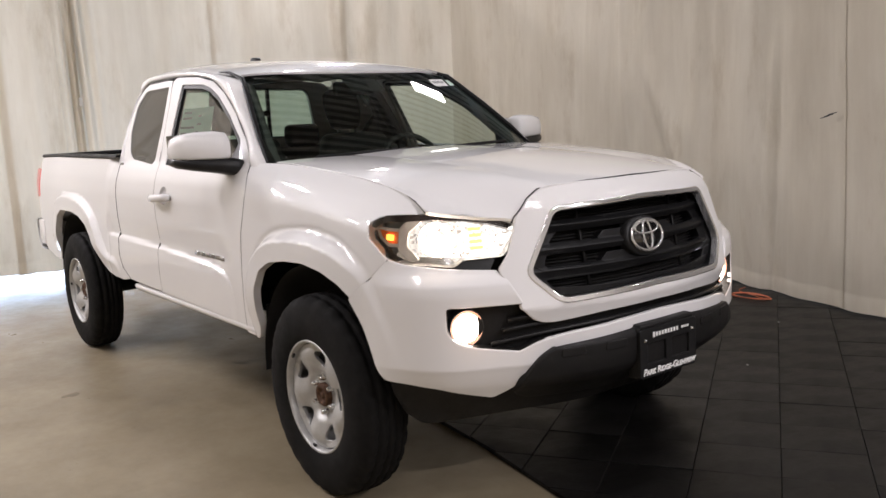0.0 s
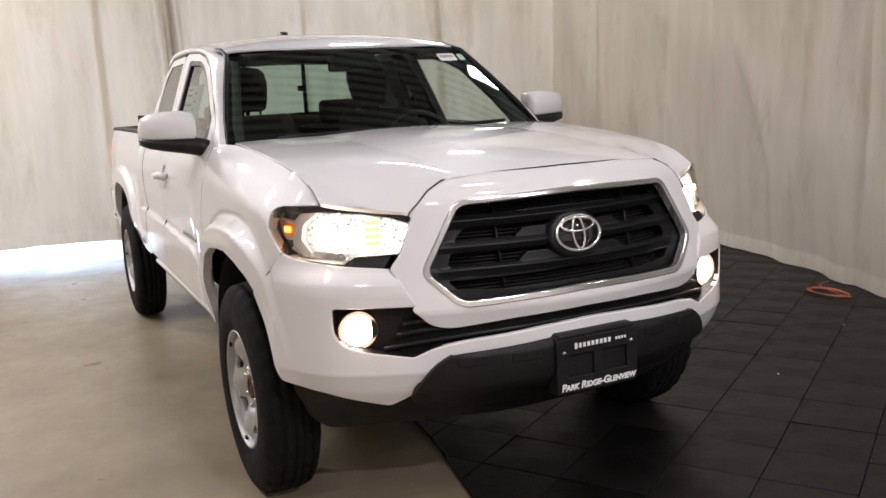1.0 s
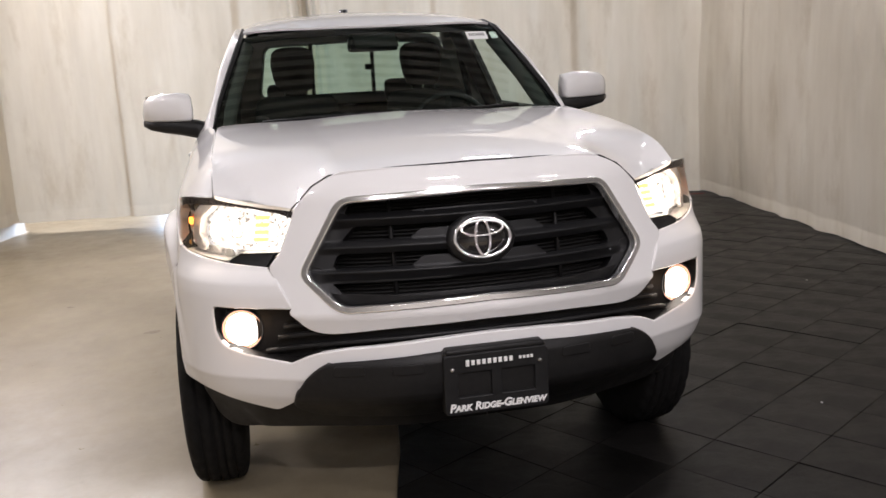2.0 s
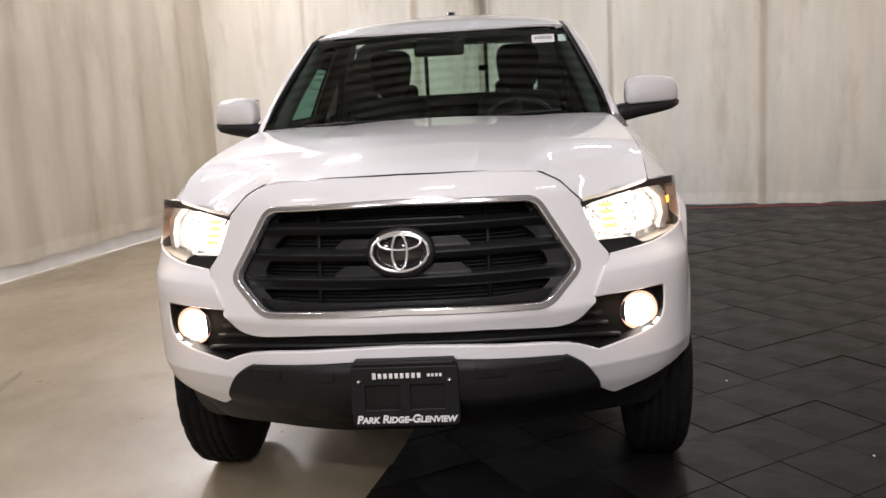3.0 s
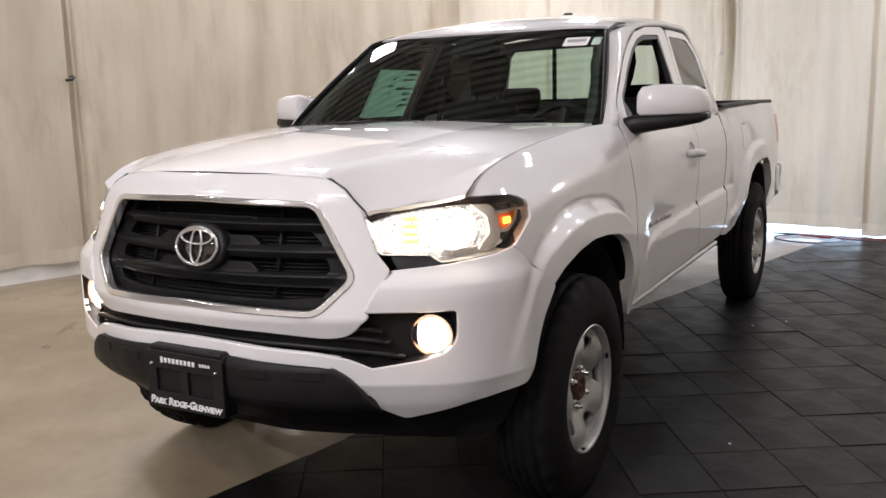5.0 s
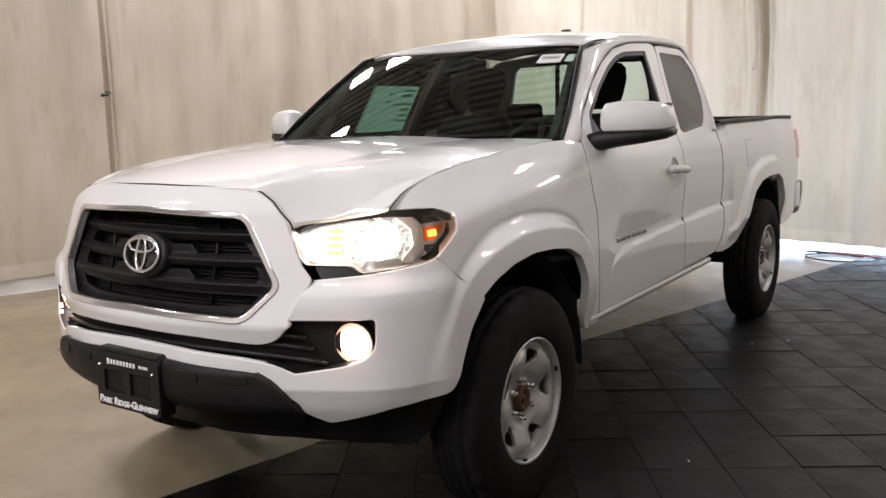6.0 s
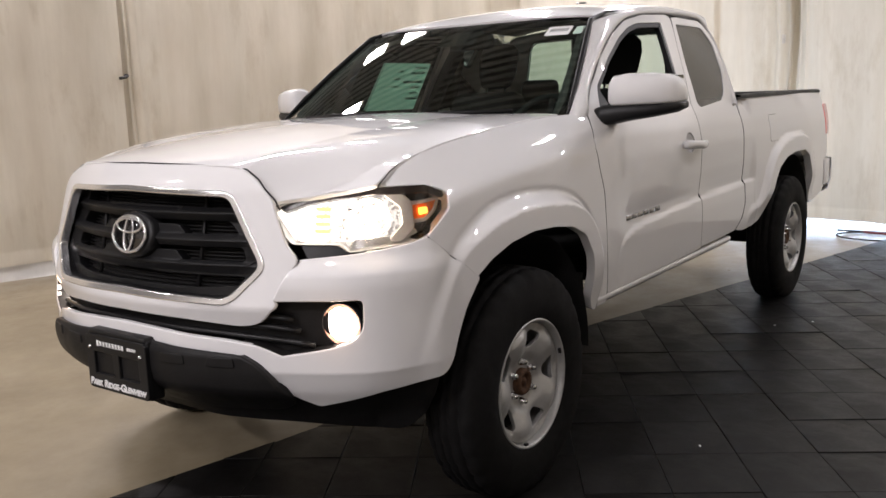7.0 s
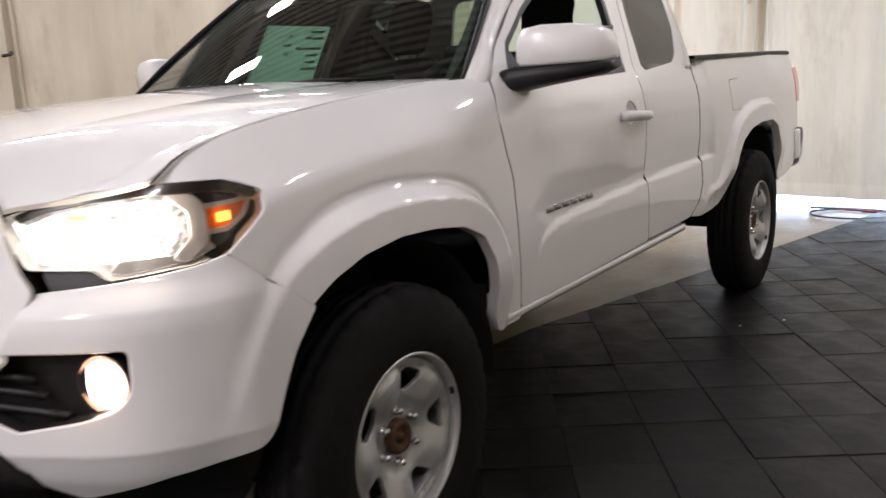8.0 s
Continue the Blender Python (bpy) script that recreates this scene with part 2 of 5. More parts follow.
def inside(p, loops):
    hit = np.zeros(len(p), bool)
    for L in loops:
        x0, y0 = L[:, 0], L[:, 1]
        x1, y1 = np.roll(x0, -1), np.roll(y0, -1)
        for a, b, c, d in zip(x0, y0, x1, y1):
            if b != d:
                hit ^= ((b > p[:, 1]) != (d > p[:, 1])) & (p[:, 0] < (c - a) * (p[:, 1] - b) / (d - b) + a)
    return hit


def link(name, verts, faces, mat, parent=None, label="", normals=None, smooth=True):
    me = bpy.data.meshes.new(name)
    me.from_pydata([tuple(v) for v in verts], [], [tuple(f) for f in faces])
    me.materials.append(mat)
    if smooth:
        me.shade_smooth()
    if normals is not None:
        me.normals_split_custom_set_from_vertices([tuple(v) for v in normals])
    ob = new(name, me)
    ob.parent = parent
    if label:
        ob["label"] = label
    return ob


def part(name, bm, mat, parent, label="", smooth=True, angle=35):
    """Links a bmesh as one mesh under a thing or a part."""
    me = bpy.data.meshes.new(name)
    bm.normal_update()
    for f in bm.faces:
        f.smooth = smooth
    for e in bm.edges:
        e.smooth = len(e.link_faces) == 2 and e.calc_face_angle(0) < radians(angle)
    bm.to_mesh(me)
    bm.free()
    me.materials.append(mat)
    ob = new(name, me)
    ob.parent = parent
    if label:
        ob["label"] = label
    return ob


def sheet(name, mat, parent, P, outline, holes=(), out=(1, 0, 0), step=0.03, roll=0.003, lip=0.02, flip=False, label=""):
    """A pressed panel: the part of the surface P(a, b) inside outline and outside holes, its edges rolled over by roll and turned in by lip.
    out: the way it faces. flip: its mirror image across the truck's middle."""
    from mathutils.geometry import delaunay_2d_cdt
    loops = []
    for k, L in enumerate((outline, *holes)):
        L = np.asarray(L, float)[:, :2]
        area = np.sum(L[:, 0] * np.roll(L[:, 1], -1) - np.roll(L[:, 0], -1) * L[:, 1])
        loops.append(L if (area > 0) == (k == 0) else L[::-1])
    allp = np.vstack(loops)
    lo, hi = allp.min(0), allp.max(0)
    gx, gy = np.meshgrid(np.arange(lo[0] + step / 2, hi[0], step), np.arange(lo[1] + step / 2, hi[1], step))
    g = np.c_[gx.ravel(), gy.ravel()]
    g = g[inside(g, loops)]
    if len(g):
        near = np.full(len(g), 9.0)
        for p in allp:
            near = np.minimum(near, np.hypot(g[:, 0] - p[0], g[:, 1] - p[1]))
        g = g[near > 0.45 * step]
    edges, base = [], 0
    for L in loops:
        edges += [(base + i, base + (i + 1) % len(L)) for i in range(len(L))]
        base += len(L)
    coords = [Vector(p) for p in np.vstack([allp, g])]
    v2, _, faces, origin, _, _ = delaunay_2d_cdt(coords, edges, [], 0, 1e-6)
    v2 = np.array([tuple(v) for v in v2])
    back = {}
    for i, o in enumerate(origin):
        for k in o:
            back[k] = i
    mid = np.array([v2[list(f)].mean(0) for f in faces])
    keep = inside(mid, loops)
    faces = [f for f, k in zip(faces, keep) if k]

    def frame_of(p):
        h = 2e-4
        a, b = p[:, 0], p[:, 1]
        da, db = (P(a + h, b) - P(a - h, b)) / (2 * h), (P(a, b + h) - P(a, b - h)) / (2 * h)
        n = np.cross(da, db)
        n /= np.linalg.norm(n, axis=1)[:, None] + 1e-12
        return P(a, b), n, da, db
    pos, nor, _, _ = frame_of(v2)
    turn = 1 if np.mean(nor @ np.array(out, float)) > 0 else -1
    nor = nor * turn
    verts, norms = [pos], [nor]
    count = len(pos)
    tris = [f if turn > 0 else f[::-1] for f in faces]
    base = 0
    for L in loops:
        ids = [back[base + i] for i in range(len(L))]
        base += len(L)
        p, n, da, db = frame_of(L)
        n = n * turn
        t2 = np.roll(L, -1, 0) - np.roll(L, 1, 0)
        o2 = np.c_[t2[:, 1], -t2[:, 0]]
        t3 = t2[:, :1] * da + t2[:, 1:] * db
        e = np.cross(t3, n)
        e /= np.linalg.norm(e, axis=1)[:, None] + 1e-12
        o3 = o2[:, :1] * da + o2[:, 1:] * db
        e *= np.sign(np.sum(e * o3, axis=1) + 1e-12)[:, None]
        rows = [ids]
        rings = [(roll * math.sin(a), roll * (1 - math.cos(a)), a) for a in ((0.52, 1.05, 1.57) if roll else ())] + [(roll, roll + lip, 1.57)]
        for s, dn, a in rings:
            verts.append(p + e * s - n * dn)
            norms.append(n * math.cos(a) + e * math.sin(a))
            rows.append(list(range(count, count + len(L))))
            count += len(L)
        for r0, r1 in zip(rows, rows[1:]):
            for i in range(len(L)):
                j = (i + 1) % len(L)
                q = (r0[i], r1[i], r1[j], r0[j])
                tris.append(q if turn > 0 else q[::-1])
    verts, norms = np.vstack(verts), np.vstack(norms)
    if flip:
        verts, norms, tris = verts * (1, -1, 1), norms * (1, -1, 1), [t[::-1] for t in tris]
    return link(name, verts, tris, mat, parent, label, norms)


def loft(name, mat, parent, grid, closed=False, label="", flip=False, cap=False):
    """A skin over a grid of points (rows x columns x 3); closed: the columns run round."""
    grid = np.asarray(grid, float)
    if flip:
        grid = (grid * (1, -1, 1))[::-1]
    r, c = grid.shape[:2]
    f = [(i * c + j, i * c + (j + 1) % c, (i + 1) * c + (j + 1) % c, (i + 1) * c + j) for i in range(r - 1) for j in range(c if closed else c - 1)]
    if cap:
        f += [tuple(range(c))[::-1], tuple(range((r - 1) * c, r * c))]
    return link(name, grid.reshape(-1, 3), f, mat, parent, label)


def tube(name, mat, parent, pts, r, label="", n=8, closed=False):
    pts = np.asarray(pts, float)
    rad = np.broadcast_to(np.asarray(r, float), (len(pts),))
    rows = []
    for i, p in enumerate(pts):
        a, b = (pts[i - 1], pts[(i + 1) % len(pts)]) if closed else (pts[max(0, i - 1)], pts[min(len(pts) - 1, i + 1)])
        t = Vector(b - a).normalized()
        u = t.cross(Vector((0, 0, 1)) if abs(t.z) < 0.9 else Vector((1, 0, 0))).normalized()
        w = t.cross(u)
        rows.append([p + rad[i] * (math.cos(k) * np.array(u) + math.sin(k) * np.array(w)) for k in np.linspace(0, 2 * math.pi, n, endpoint=False)])
    if closed:
        rows.append(rows[0])
    return loft(name, mat, parent, rows, True, label, cap=not closed)


def spun(profile, n=48, axis="y"):
    """A grid turned round the y axis from (radius, offset) pairs."""
    return np.array([[(r * math.cos(k), o, r * math.sin(k)) for k in np.linspace(0, 2 * math.pi, n, endpoint=False)] for r, o in profile])


def block(bm, x, y, z, sx, sy, sz, bevel=0.01, turn=None):
    """Adds a box of that centre and size with rounded edges to bm."""
    made = bmesh.ops.create_cube(bm, size=1)["verts"]
    bmesh.ops.scale(bm, vec=(sx, sy, sz), verts=made)
    if bevel:
        es = list({e for v in made for e in v.link_edges})
        made = list({v for f in bmesh.ops.bevel(bm, geom=es, offset=min(bevel, 0.45 * min(sx, sy, sz)), segments=3, profile=0.5, affect="EDGES")["faces"] for v in f.verts} | {v for v in made if v.is_valid})
    m = Matrix.Translation((x, y, z))
    if turn:
        m = m @ Euler([radians(a) for a in turn]).to_matrix().to_4x4()
    bmesh.ops.transform(bm, matrix=m, verts=made)
    return made


def box(name, mat, parent, x, y, z, sx, sy, sz, bevel=0.01, turn=None, label=""):
    bm = bmesh.new()
    block(bm, x, y, z, sx, sy, sz, bevel, turn)
    return part(name, bm, mat, parent, label)


def thing(name, label, category, group="", kind="", at=(0, 0, 0)):
    ob = tagged(new(name), label, category, group, kind)
    ob.location = at
    return ob


# ---- the truck's skin: x ahead of the front axle, y to its left, z up ----
PLAN = [(0.905, 0.0), (0.90, 0.2), (0.852, 0.4), (0.79, 0.54), (0.66, 0.765), (0.58, 0.825), (0.46, 0.868), (0.30, 0.885), (0.1, 0.888), (-0.2, 0.888)]
RUN = np.r_[0, np.cumsum([math.dist(a, b) for a, b in zip(PLAN, PLAN[1:])])]
plan_x, plan_y = pchip([(u, p[0]) for u, p in zip(RUN, PLAN)]), pchip([(u, p[1]) for u, p in zip(RUN, PLAN)])
side_of_x = pchip([(p[0], p[1]) for p in PLAN])
front_lean = pchip([(0.36, -0.10), (0.42, -0.085), (0.475, -0.058), (0.528, -0.024), (0.575, -0.005), (0.590, 0.0), (0.65, 0.0), (0.82, 0.0), (0.862, -0.006), (0.885, -0.022), (0.91, -0.042), (0.955, -0.062), (1.05, -0.10), (1.10, -0.118), (1.2, -0.2)])


FRONT_ARCH = [(0.475, 0.54), (0.445, 0.58), (0.39, 0.69), (0.31, 0.806), (0.24, 0.853), (0.15, 0.888), (0.01, 0.904), (-0.13, 0.898), (-0.26, 0.88), (-0.355, 0.838), (-0.41, 0.76), (-0.437, 0.66), (-0.44, 0.59), (-0.41, 0.525), (-0.35, 0.49)]
REAR_ARCH = [(-2.46, 0.572), (-2.58, 0.588), (-2.66, 0.63), (-2.735, 0.71), (-2.80, 0.795), (-2.88, 0.858), (-3.02, 0.905), (-3.2, 0.925), (-3.45, 0.922), (-3.56, 0.88), (-3.63, 0.78), (-3.68, 0.65), (-3.71, 0.55)]


def smooth_line(line, m=6):
    """The line rounded through its points."""
    P, out = np.array(line, float), []
    for i in range(len(P) - 1):
        p0, p1, p2, p3 = P[max(0, i - 1)], P[i], P[i + 1], P[min(len(P) - 1, i + 2)]
        out += [tuple(0.5 * (2 * p1 + (p2 - p0) * t + (2 * p0 - 5 * p1 + 4 * p2 - p3) * t * t + (3 * p1 - p0 - 3 * p2 + p3) * t ** 3)) for t in np.linspace(0, 1, m, endpoint=False)]
    return out + [tuple(P[-1])]


FRONT_FLARE, REAR_FLARE = smooth_line(FRONT_ARCH), smooth_line(REAR_ARCH)


def gap_to(x, z, line):
    best = np.full(np.shape(x), 9.0)
    for (a, b), (c, d) in zip(line, line[1:]):
        t = np.clip(((x - a) * (c - a) + (z - b) * (d - b)) / ((c - a) ** 2 + (d - b) ** 2), 0, 1)
        best = np.minimum(best, np.hypot(x - a - t * (c - a), z - b - t * (d - b)))
    return best


def arch_lip(x, z):
    """How far the lip round the front arch stands out."""
    g = gap_to(x, z, FRONT_FLARE)
    return (0.047 * (1 - ease(0.068, 0.112, g)) - 0.005 * np.exp(-((g - 0.118) / 0.011) ** 2)) * (1 - 0.75 * ease(0.12, 0.42, x)) * (1 - 0.8 * (1 - ease(0.50, 0.76, z)) * ease(-0.28, -0.38, x))


def bumper_skin(off=0.0, lean=front_lean, wing=True):
    """The front end by (run round the nose from its middle, height)."""
    def P(u, z):
        u, z = np.asarray(u, float), np.asarray(z, float)
        a, s, h = np.abs(u), np.where(np.asarray(u) < 0, -1.0, 1.0), 0.02
        dx, dy = plan_x(a + h) - plan_x(np.maximum(a - h, 0)), plan_y(a + h) - plan_y(np.maximum(a - h, 0))
        n = np.hypot(dx, dy)
        d = lean(z) * (1 - 0.72 * ease(0.84, 1.10, a)) + off - 0.011 * ease(1.03, 1.15, a)
        if wing:
            px = plan_x(a)
            d = d + arch_lip(px, z) * ease(0.95, 1.1, a)
        return np.stack([plan_x(a) + dy / n * d, s * (plan_y(a) - dx / n * d), z], -1)
    return P


def nose_skin(off=0.0):
    """The grille surround by (y, height)."""
    def P(y, z):
        y, z = np.asarray(y, float), np.asarray(z, float)
        return np.stack([0.912 + off - 0.233 * (z - 0.78) - 0.41 * y * y - 6.5 * np.maximum(z - 1.09, 0) ** 2 - 0.55 * np.maximum(0.775 - z, 0), y, z], -1)
    return P


fender_line = softened([(0.62, 1.05), (0.56, 1.086), (0.53, 1.112), (0.49, 1.142), (0.38, 1.17), (0.19, 1.20), (-0.01, 1.222), (-0.24, 1.24), (-0.37, 1.25), (-0.62, 1.258)], 0.03)
fender_drop = softened([(-0.1, 0.62), (0.0, 0.735), (0.04, 0.779), (0.08, 0.815), (0.125, 0.852), (0.142, 0.8595), (0.17, 0.8635), (0.21, 0.868), (0.3, 0.876), (0.55, 0.88), (0.8, 0.862)], 0.009)
door_side = pchip([(0.40, 0.836), (0.48, 0.850), (0.60, 0.862), (0.74, 0.8635), (0.80, 0.860), (0.83, 0.858), (0.88, 0.862), (0.95, 0.868), (1.05, 0.870), (1.14, 0.855), (1.21, 0.825), (1.26, 0.797), (1.32, 0.775), (1.5, 0.705), (1.7, 0.622), (1.8, 0.57)])
bed_side_plain = pchip([(0.40, 0.862), (0.50, 0.876), (0.65, 0.88), (0.95, 0.876), (1.05, 0.872), (1.14, 0.858), (1.21, 0.838), (1.30, 0.806), (1.5, 0.705), (1.8, 0.57)])


pod_top = pchip([(-0.66, 0.40), (-0.70, 0.55), (-0.72, 0.66), (-0.755, 0.728), (-0.80, 0.760), (-0.943, 0.789), (-1.243, 0.801), (-1.73, 0.817), (-2.32, 0.824), (-2.6, 0.824)])


def side_skin(off=0.0, flares=True):
    """The flank by (x, height): fender, doors and bed, with the lips round the wheel arches."""
    def P(x, z):
        x, z = np.asarray(x, float), np.asarray(z, float)
        front = fender_drop(fender_line(x) - z) - (0.888 - side_of_x(np.minimum(x, 0.6)))
        edge, body = ease(-0.30, -0.95, x), ease(0.25, -1.05, x)
        mid = edge + (body - edge) * ease(0.0, 0.09, fender_line(x) - z)
        low = ease(-0.66, -0.92, x) * (1 - ease(-2.44, -2.54, x))
        pod = 0.0175 * (1 - ease(-0.014, 0.008, z - pod_top(x))) * ease(-0.70, -0.77, x) * (1 - ease(-2.49, -2.54, x))
        y = front * (1 - mid) + mid * (door_side(z) * low + bed_side_plain(z) * (1 - low)) + pod * low
        y = y - 0.02 * ease(-3.6, -4.4, x)
        if flares:
            y = y + arch_lip(x, z) + 0.036 * ease(0.58, 0.76, z) * (1 - ease(0.080, 0.120, gap_to(x, z, REAR_FLARE)))
        return np.stack([x, y + off, z], -1)
    return P


hood_mid = softened([(0.84, 1.140), (0.782, 1.166), (0.74, 1.1755), (0.68, 1.187), (0.6, 1.199), (0.4, 1.224), (0.2, 1.244), (0.0, 1.258), (-0.2, 1.268), (-0.6, 1.280)], 0.02)
hood_low = softened([(0.76, 1.02), (0.70, 1.052), (0.68, 1.062), (0.645, 1.074), (0.60, 1.087), (0.555, 1.096), (0.49, 1.138), (0.38, 1.17), (0.19, 1.20), (-0.01, 1.222), (-0.24, 1.24), (-0.37, 1.25), (-0.6, 1.255)], 0.03)


def hood_skin(x, y):
    x, y = np.asarray(x, float), np.asarray(y, float)
    a, b = 0.36 + 0.02 * (0.7 - x), 0.570 + 0.170 * ease(0.74, 0.25, x)
    t = np.clip((np.abs(y) - a) / (b - a), 0, 1)
    k = ease(0.35, 0.72, x)
    s = k * t * t * (3 - 2 * t) + (1 - k) * t ** 2.5
    z = hood_mid(x) - 0.03 * (np.minimum(np.abs(y), a) / a) ** 2 * ease(0.9, 0.3, x) * 0.5 - 0.012 * (np.abs(y) / 0.4) ** 2 * ease(0.3, 0.8, x)
    z = z + (hood_low(x) - z) * s
    return np.stack([x, y, z], -1)


def screen_skin(off=0.0):
    """The windscreen by (y, height)."""
    def P(y, z):
        y, z = np.asarray(y, float), np.asarray(z, float)
        k = (z - 1.25) / 0.388
        return np.stack([-0.42 - 0.24 * y * y + (-0.58 + 0.06 * y * y) * k - 0.03 * k * (1 - k) * -1 + off, y, z], -1)
    return P


roof_mid = pchip([(-0.90, 1.60), (-1.0, 1.652), (-1.05, 1.672), (-1.2, 1.712), (-1.43, 1.748), (-1.8, 1.778), (-2.1, 1.788), (-2.35, 1.782), (-2.48, 1.765), (-2.56, 1.72)])
roof_drop = pchip([(0.0, 0.0), (0.2, 0.004), (0.4, 0.018), (0.5, 0.032), (0.57, 0.05), (0.61, 0.075), (0.64, 0.11), (0.66, 0.15)])


def roof_skin(x, y):
    x, y = np.asarray(x, float), np.asarray(y, float)
    return np.stack([x, y, roof_mid(x) - roof_drop(np.abs(y)) * (0.55 + 0.45 * ease(-1.0, -1.5, x))], -1)


def shrunk(loop, d):
    """The loop moved inwards by d."""
    L = np.asarray(loop, float)
    if np.sum(L[:, 0] * np.roll(L[:, 1], -1) - np.roll(L[:, 0], -1) * L[:, 1]) < 0:
        L = L[::-1]
    t = np.roll(L, -1, 0) - np.roll(L, 1, 0)
    t /= np.linalg.norm(t, axis=1)[:, None] + 1e-9
    return L + d * np.c_[-t[:, 1], t[:, 0]]


# ---- the truck ----
truck = thing("pickup_truck", "white extended-cab pickup truck, headlights and fog lamps lit", "pickup truck")
SIDE, FRONT, NOSE, SCREEN = side_skin(), bumper_skin(), nose_skin(), screen_skin()
BOTH = (False, True)
Z_OUT, Y_OUT, X_OUT = (0, 0, 1), (0, 1, 0), (1, 0, 0)


def frame_at(P, u, z, flip=False):
    """A pose on the skin P whose z axis is the way the skin faces and whose y axis points up."""
    h = 1e-3
    o = P(u, z)
    a, b = Vector(P(u + h, z) - P(u - h, z)).normalized(), Vector(P(u, z + h) - P(u, z - h)).normalized()
    n = a.cross(b).normalized()
    up = n.cross(a)
    m = Matrix.Translation(o) @ Matrix((a, up, n)).transposed().to_4x4()
    return Matrix.Diagonal((1, -1, 1, 1)) @ m @ Matrix.Diagonal((-1, 1, 1, 1)) if flip else m


def round_on(name, mat, parent, m, profile, n=32, label="", squash=1.0):
    """A turned piece from (radius, height) pairs on the pose m; squash: its height against its width."""
    rows = [[tuple(m @ Vector((r * math.cos(k), squash * r * math.sin(k), h))) for k in np.linspace(0, 2 * math.pi, n, endpoint=False)] for r, h in profile]
    return loft(name, mat, parent, rows, True, label)


# hood and front end
HOOD = [(p[0], p[1], *p[2:]) for p in [(0.7815, 0.0), (0.778, 0.1), (0.770, 0.2), (0.747, 0.33, 0.05), (0.732, 0.40, 0.05), (0.734, 0.455), (0.730, 0.506, 0.006), (0.700, 0.520), (0.662, 0.556), (0.602, 0.648), (0.550, 0.727, 0.010), (0.40, 0.7305), (0.0, 0.731), (-0.37, 0.729), (-0.53, 0.722, 0.02), (-0.47, 0.45), (-0.435, 0.2), (-0.43, 0.0)]]
HOOD = HOOD + [(p[0], -p[1], *p[2:]) for p in reversed(HOOD[1:-1])]
sheet("hood", PAINT, truck, hood_skin, rounded(HOOD, 0.02, 0.025), out=Z_OUT, step=0.022, roll=0.003, lip=0.010)
OPENING = mirrored([(0.0, 0.806), (0.41, 0.793, 0.03), (0.503, 0.887, 0.03), (0.385, 1.084, 0.035), (0.0, 1.098)])
SURROUND = mirrored([(0.0, 0.742), (0.25, 0.735), (0.44, 0.720, 0.03), (0.495, 0.732, 0.03), (0.545, 0.785, 0.008), (0.536, 0.797, 0.01), (0.590, 0.905, 0.012), (0.553, 0.95), (0.517, 1.035), (0.506, 1.066, 0.01), (0.455, 1.122, 0.05), (0.405, 1.148, 0.05), (0.33, 1.157), (0.2, 1.162), (0.0, 1.166)])
sheet("grille_surround", PAINT, truck, NOSE, rounded(SURROUND, 0.02), [rounded(OPENING, 0.03)], step=0.025, roll=0.006, lip=0.008)
grille = sheet("grille", DEEP, truck, nose_skin(-0.105), rounded(mirrored([(0.0, 0.79), (0.42, 0.78), (0.515, 0.887), (0.395, 1.09), (0.0, 1.105)]), 0.02), step=0.05, roll=0, lip=0.01, label="dark grey grille with slatted openings")
TRIM_OUT = mirrored([(0.0, 0.796), (0.416, 0.784, 0.035), (0.513, 0.887, 0.03), (0.390, 1.092, 0.035), (0.0, 1.105)])
TRIM_IN = mirrored([(0.0, 0.807), (0.409, 0.795, 0.03), (0.501, 0.888, 0.03), (0.383, 1.083, 0.03), (0.0, 1.096)])
sheet("chrome_trim", CHROME, grille, nose_skin(0.004), rounded(TRIM_OUT, 0.03), [rounded(TRIM_IN, 0.03)], step=0.05, roll=0.005, lip=0.02, label="polished chrome grille rim")
sleeve = shrunk(rounded(TRIM_IN, 0.03), -0.001)
loft("grille_sleeve", GRILLE, grille, [[nose_skin(o)(y, z) for y, z in (*sleeve, sleeve[0])] for o in (-0.002, -0.03, -0.075)])
BARS = (1.024, 0.950, 0.8745)


def grille_face(y, z):
    """The charcoal grille moulding: three bars that stand proud of the frame, their lower faces turned down."""
    z = np.asarray(z, float)
    d = -0.052 + 0 * z
    for c in BARS:
        t = (z - c) / 0.019
        d = d + 0.020 * np.clip(1 - np.abs(t - 0.25 * (1 - t * t)), 0, 1) ** 0.8 * (np.abs(t) < 1)
    wide = ease(0.50, 0.40, np.abs(np.asarray(y, float)) + 0.22 * np.abs(z - 0.89))
    return nose_skin(0.0)(y, z) + np.stack([d * wide + (1 - wide) * -0.030, 0 * z, 0 * z], -1)


SLOTS = [rounded(mirrored([(0.0, 1.046), (0.375, 1.040, 0.012), (0.352, 1.078, 0.012), (0.0, 1.084)]), 0.008), rounded(mirrored([(0.0, 0.816), (0.388, 0.812, 0.012), (0.425, 0.853, 0.012), (0.0, 0.856)]), 0.008)]
for zt, zm, zb, yt, yb in ((1.006, 0.990, 0.968, 0.352, 0.388), (0.932, 0.916, 0.893, 0.402, 0.418)):
    for k in (1, -1):
        SLOTS.append(rounded([(k * 0.05, zm), (k * 0.165, zm, 0.004), (k * 0.195, zb, 0.004), (k * yb, zb, 0.012), (k * yt, zt, 0.012), (k * 0.05, zt)], 0.006))
sheet("grille_frame", GRILLE, grille, grille_face, rounded(mirrored([(0.0, 0.808), (0.408, 0.797), (0.499, 0.888), (0.382, 1.082), (0.0, 1.096)]), 0.03), SLOTS, step=0.0085, roll=0.003, lip=0.04)
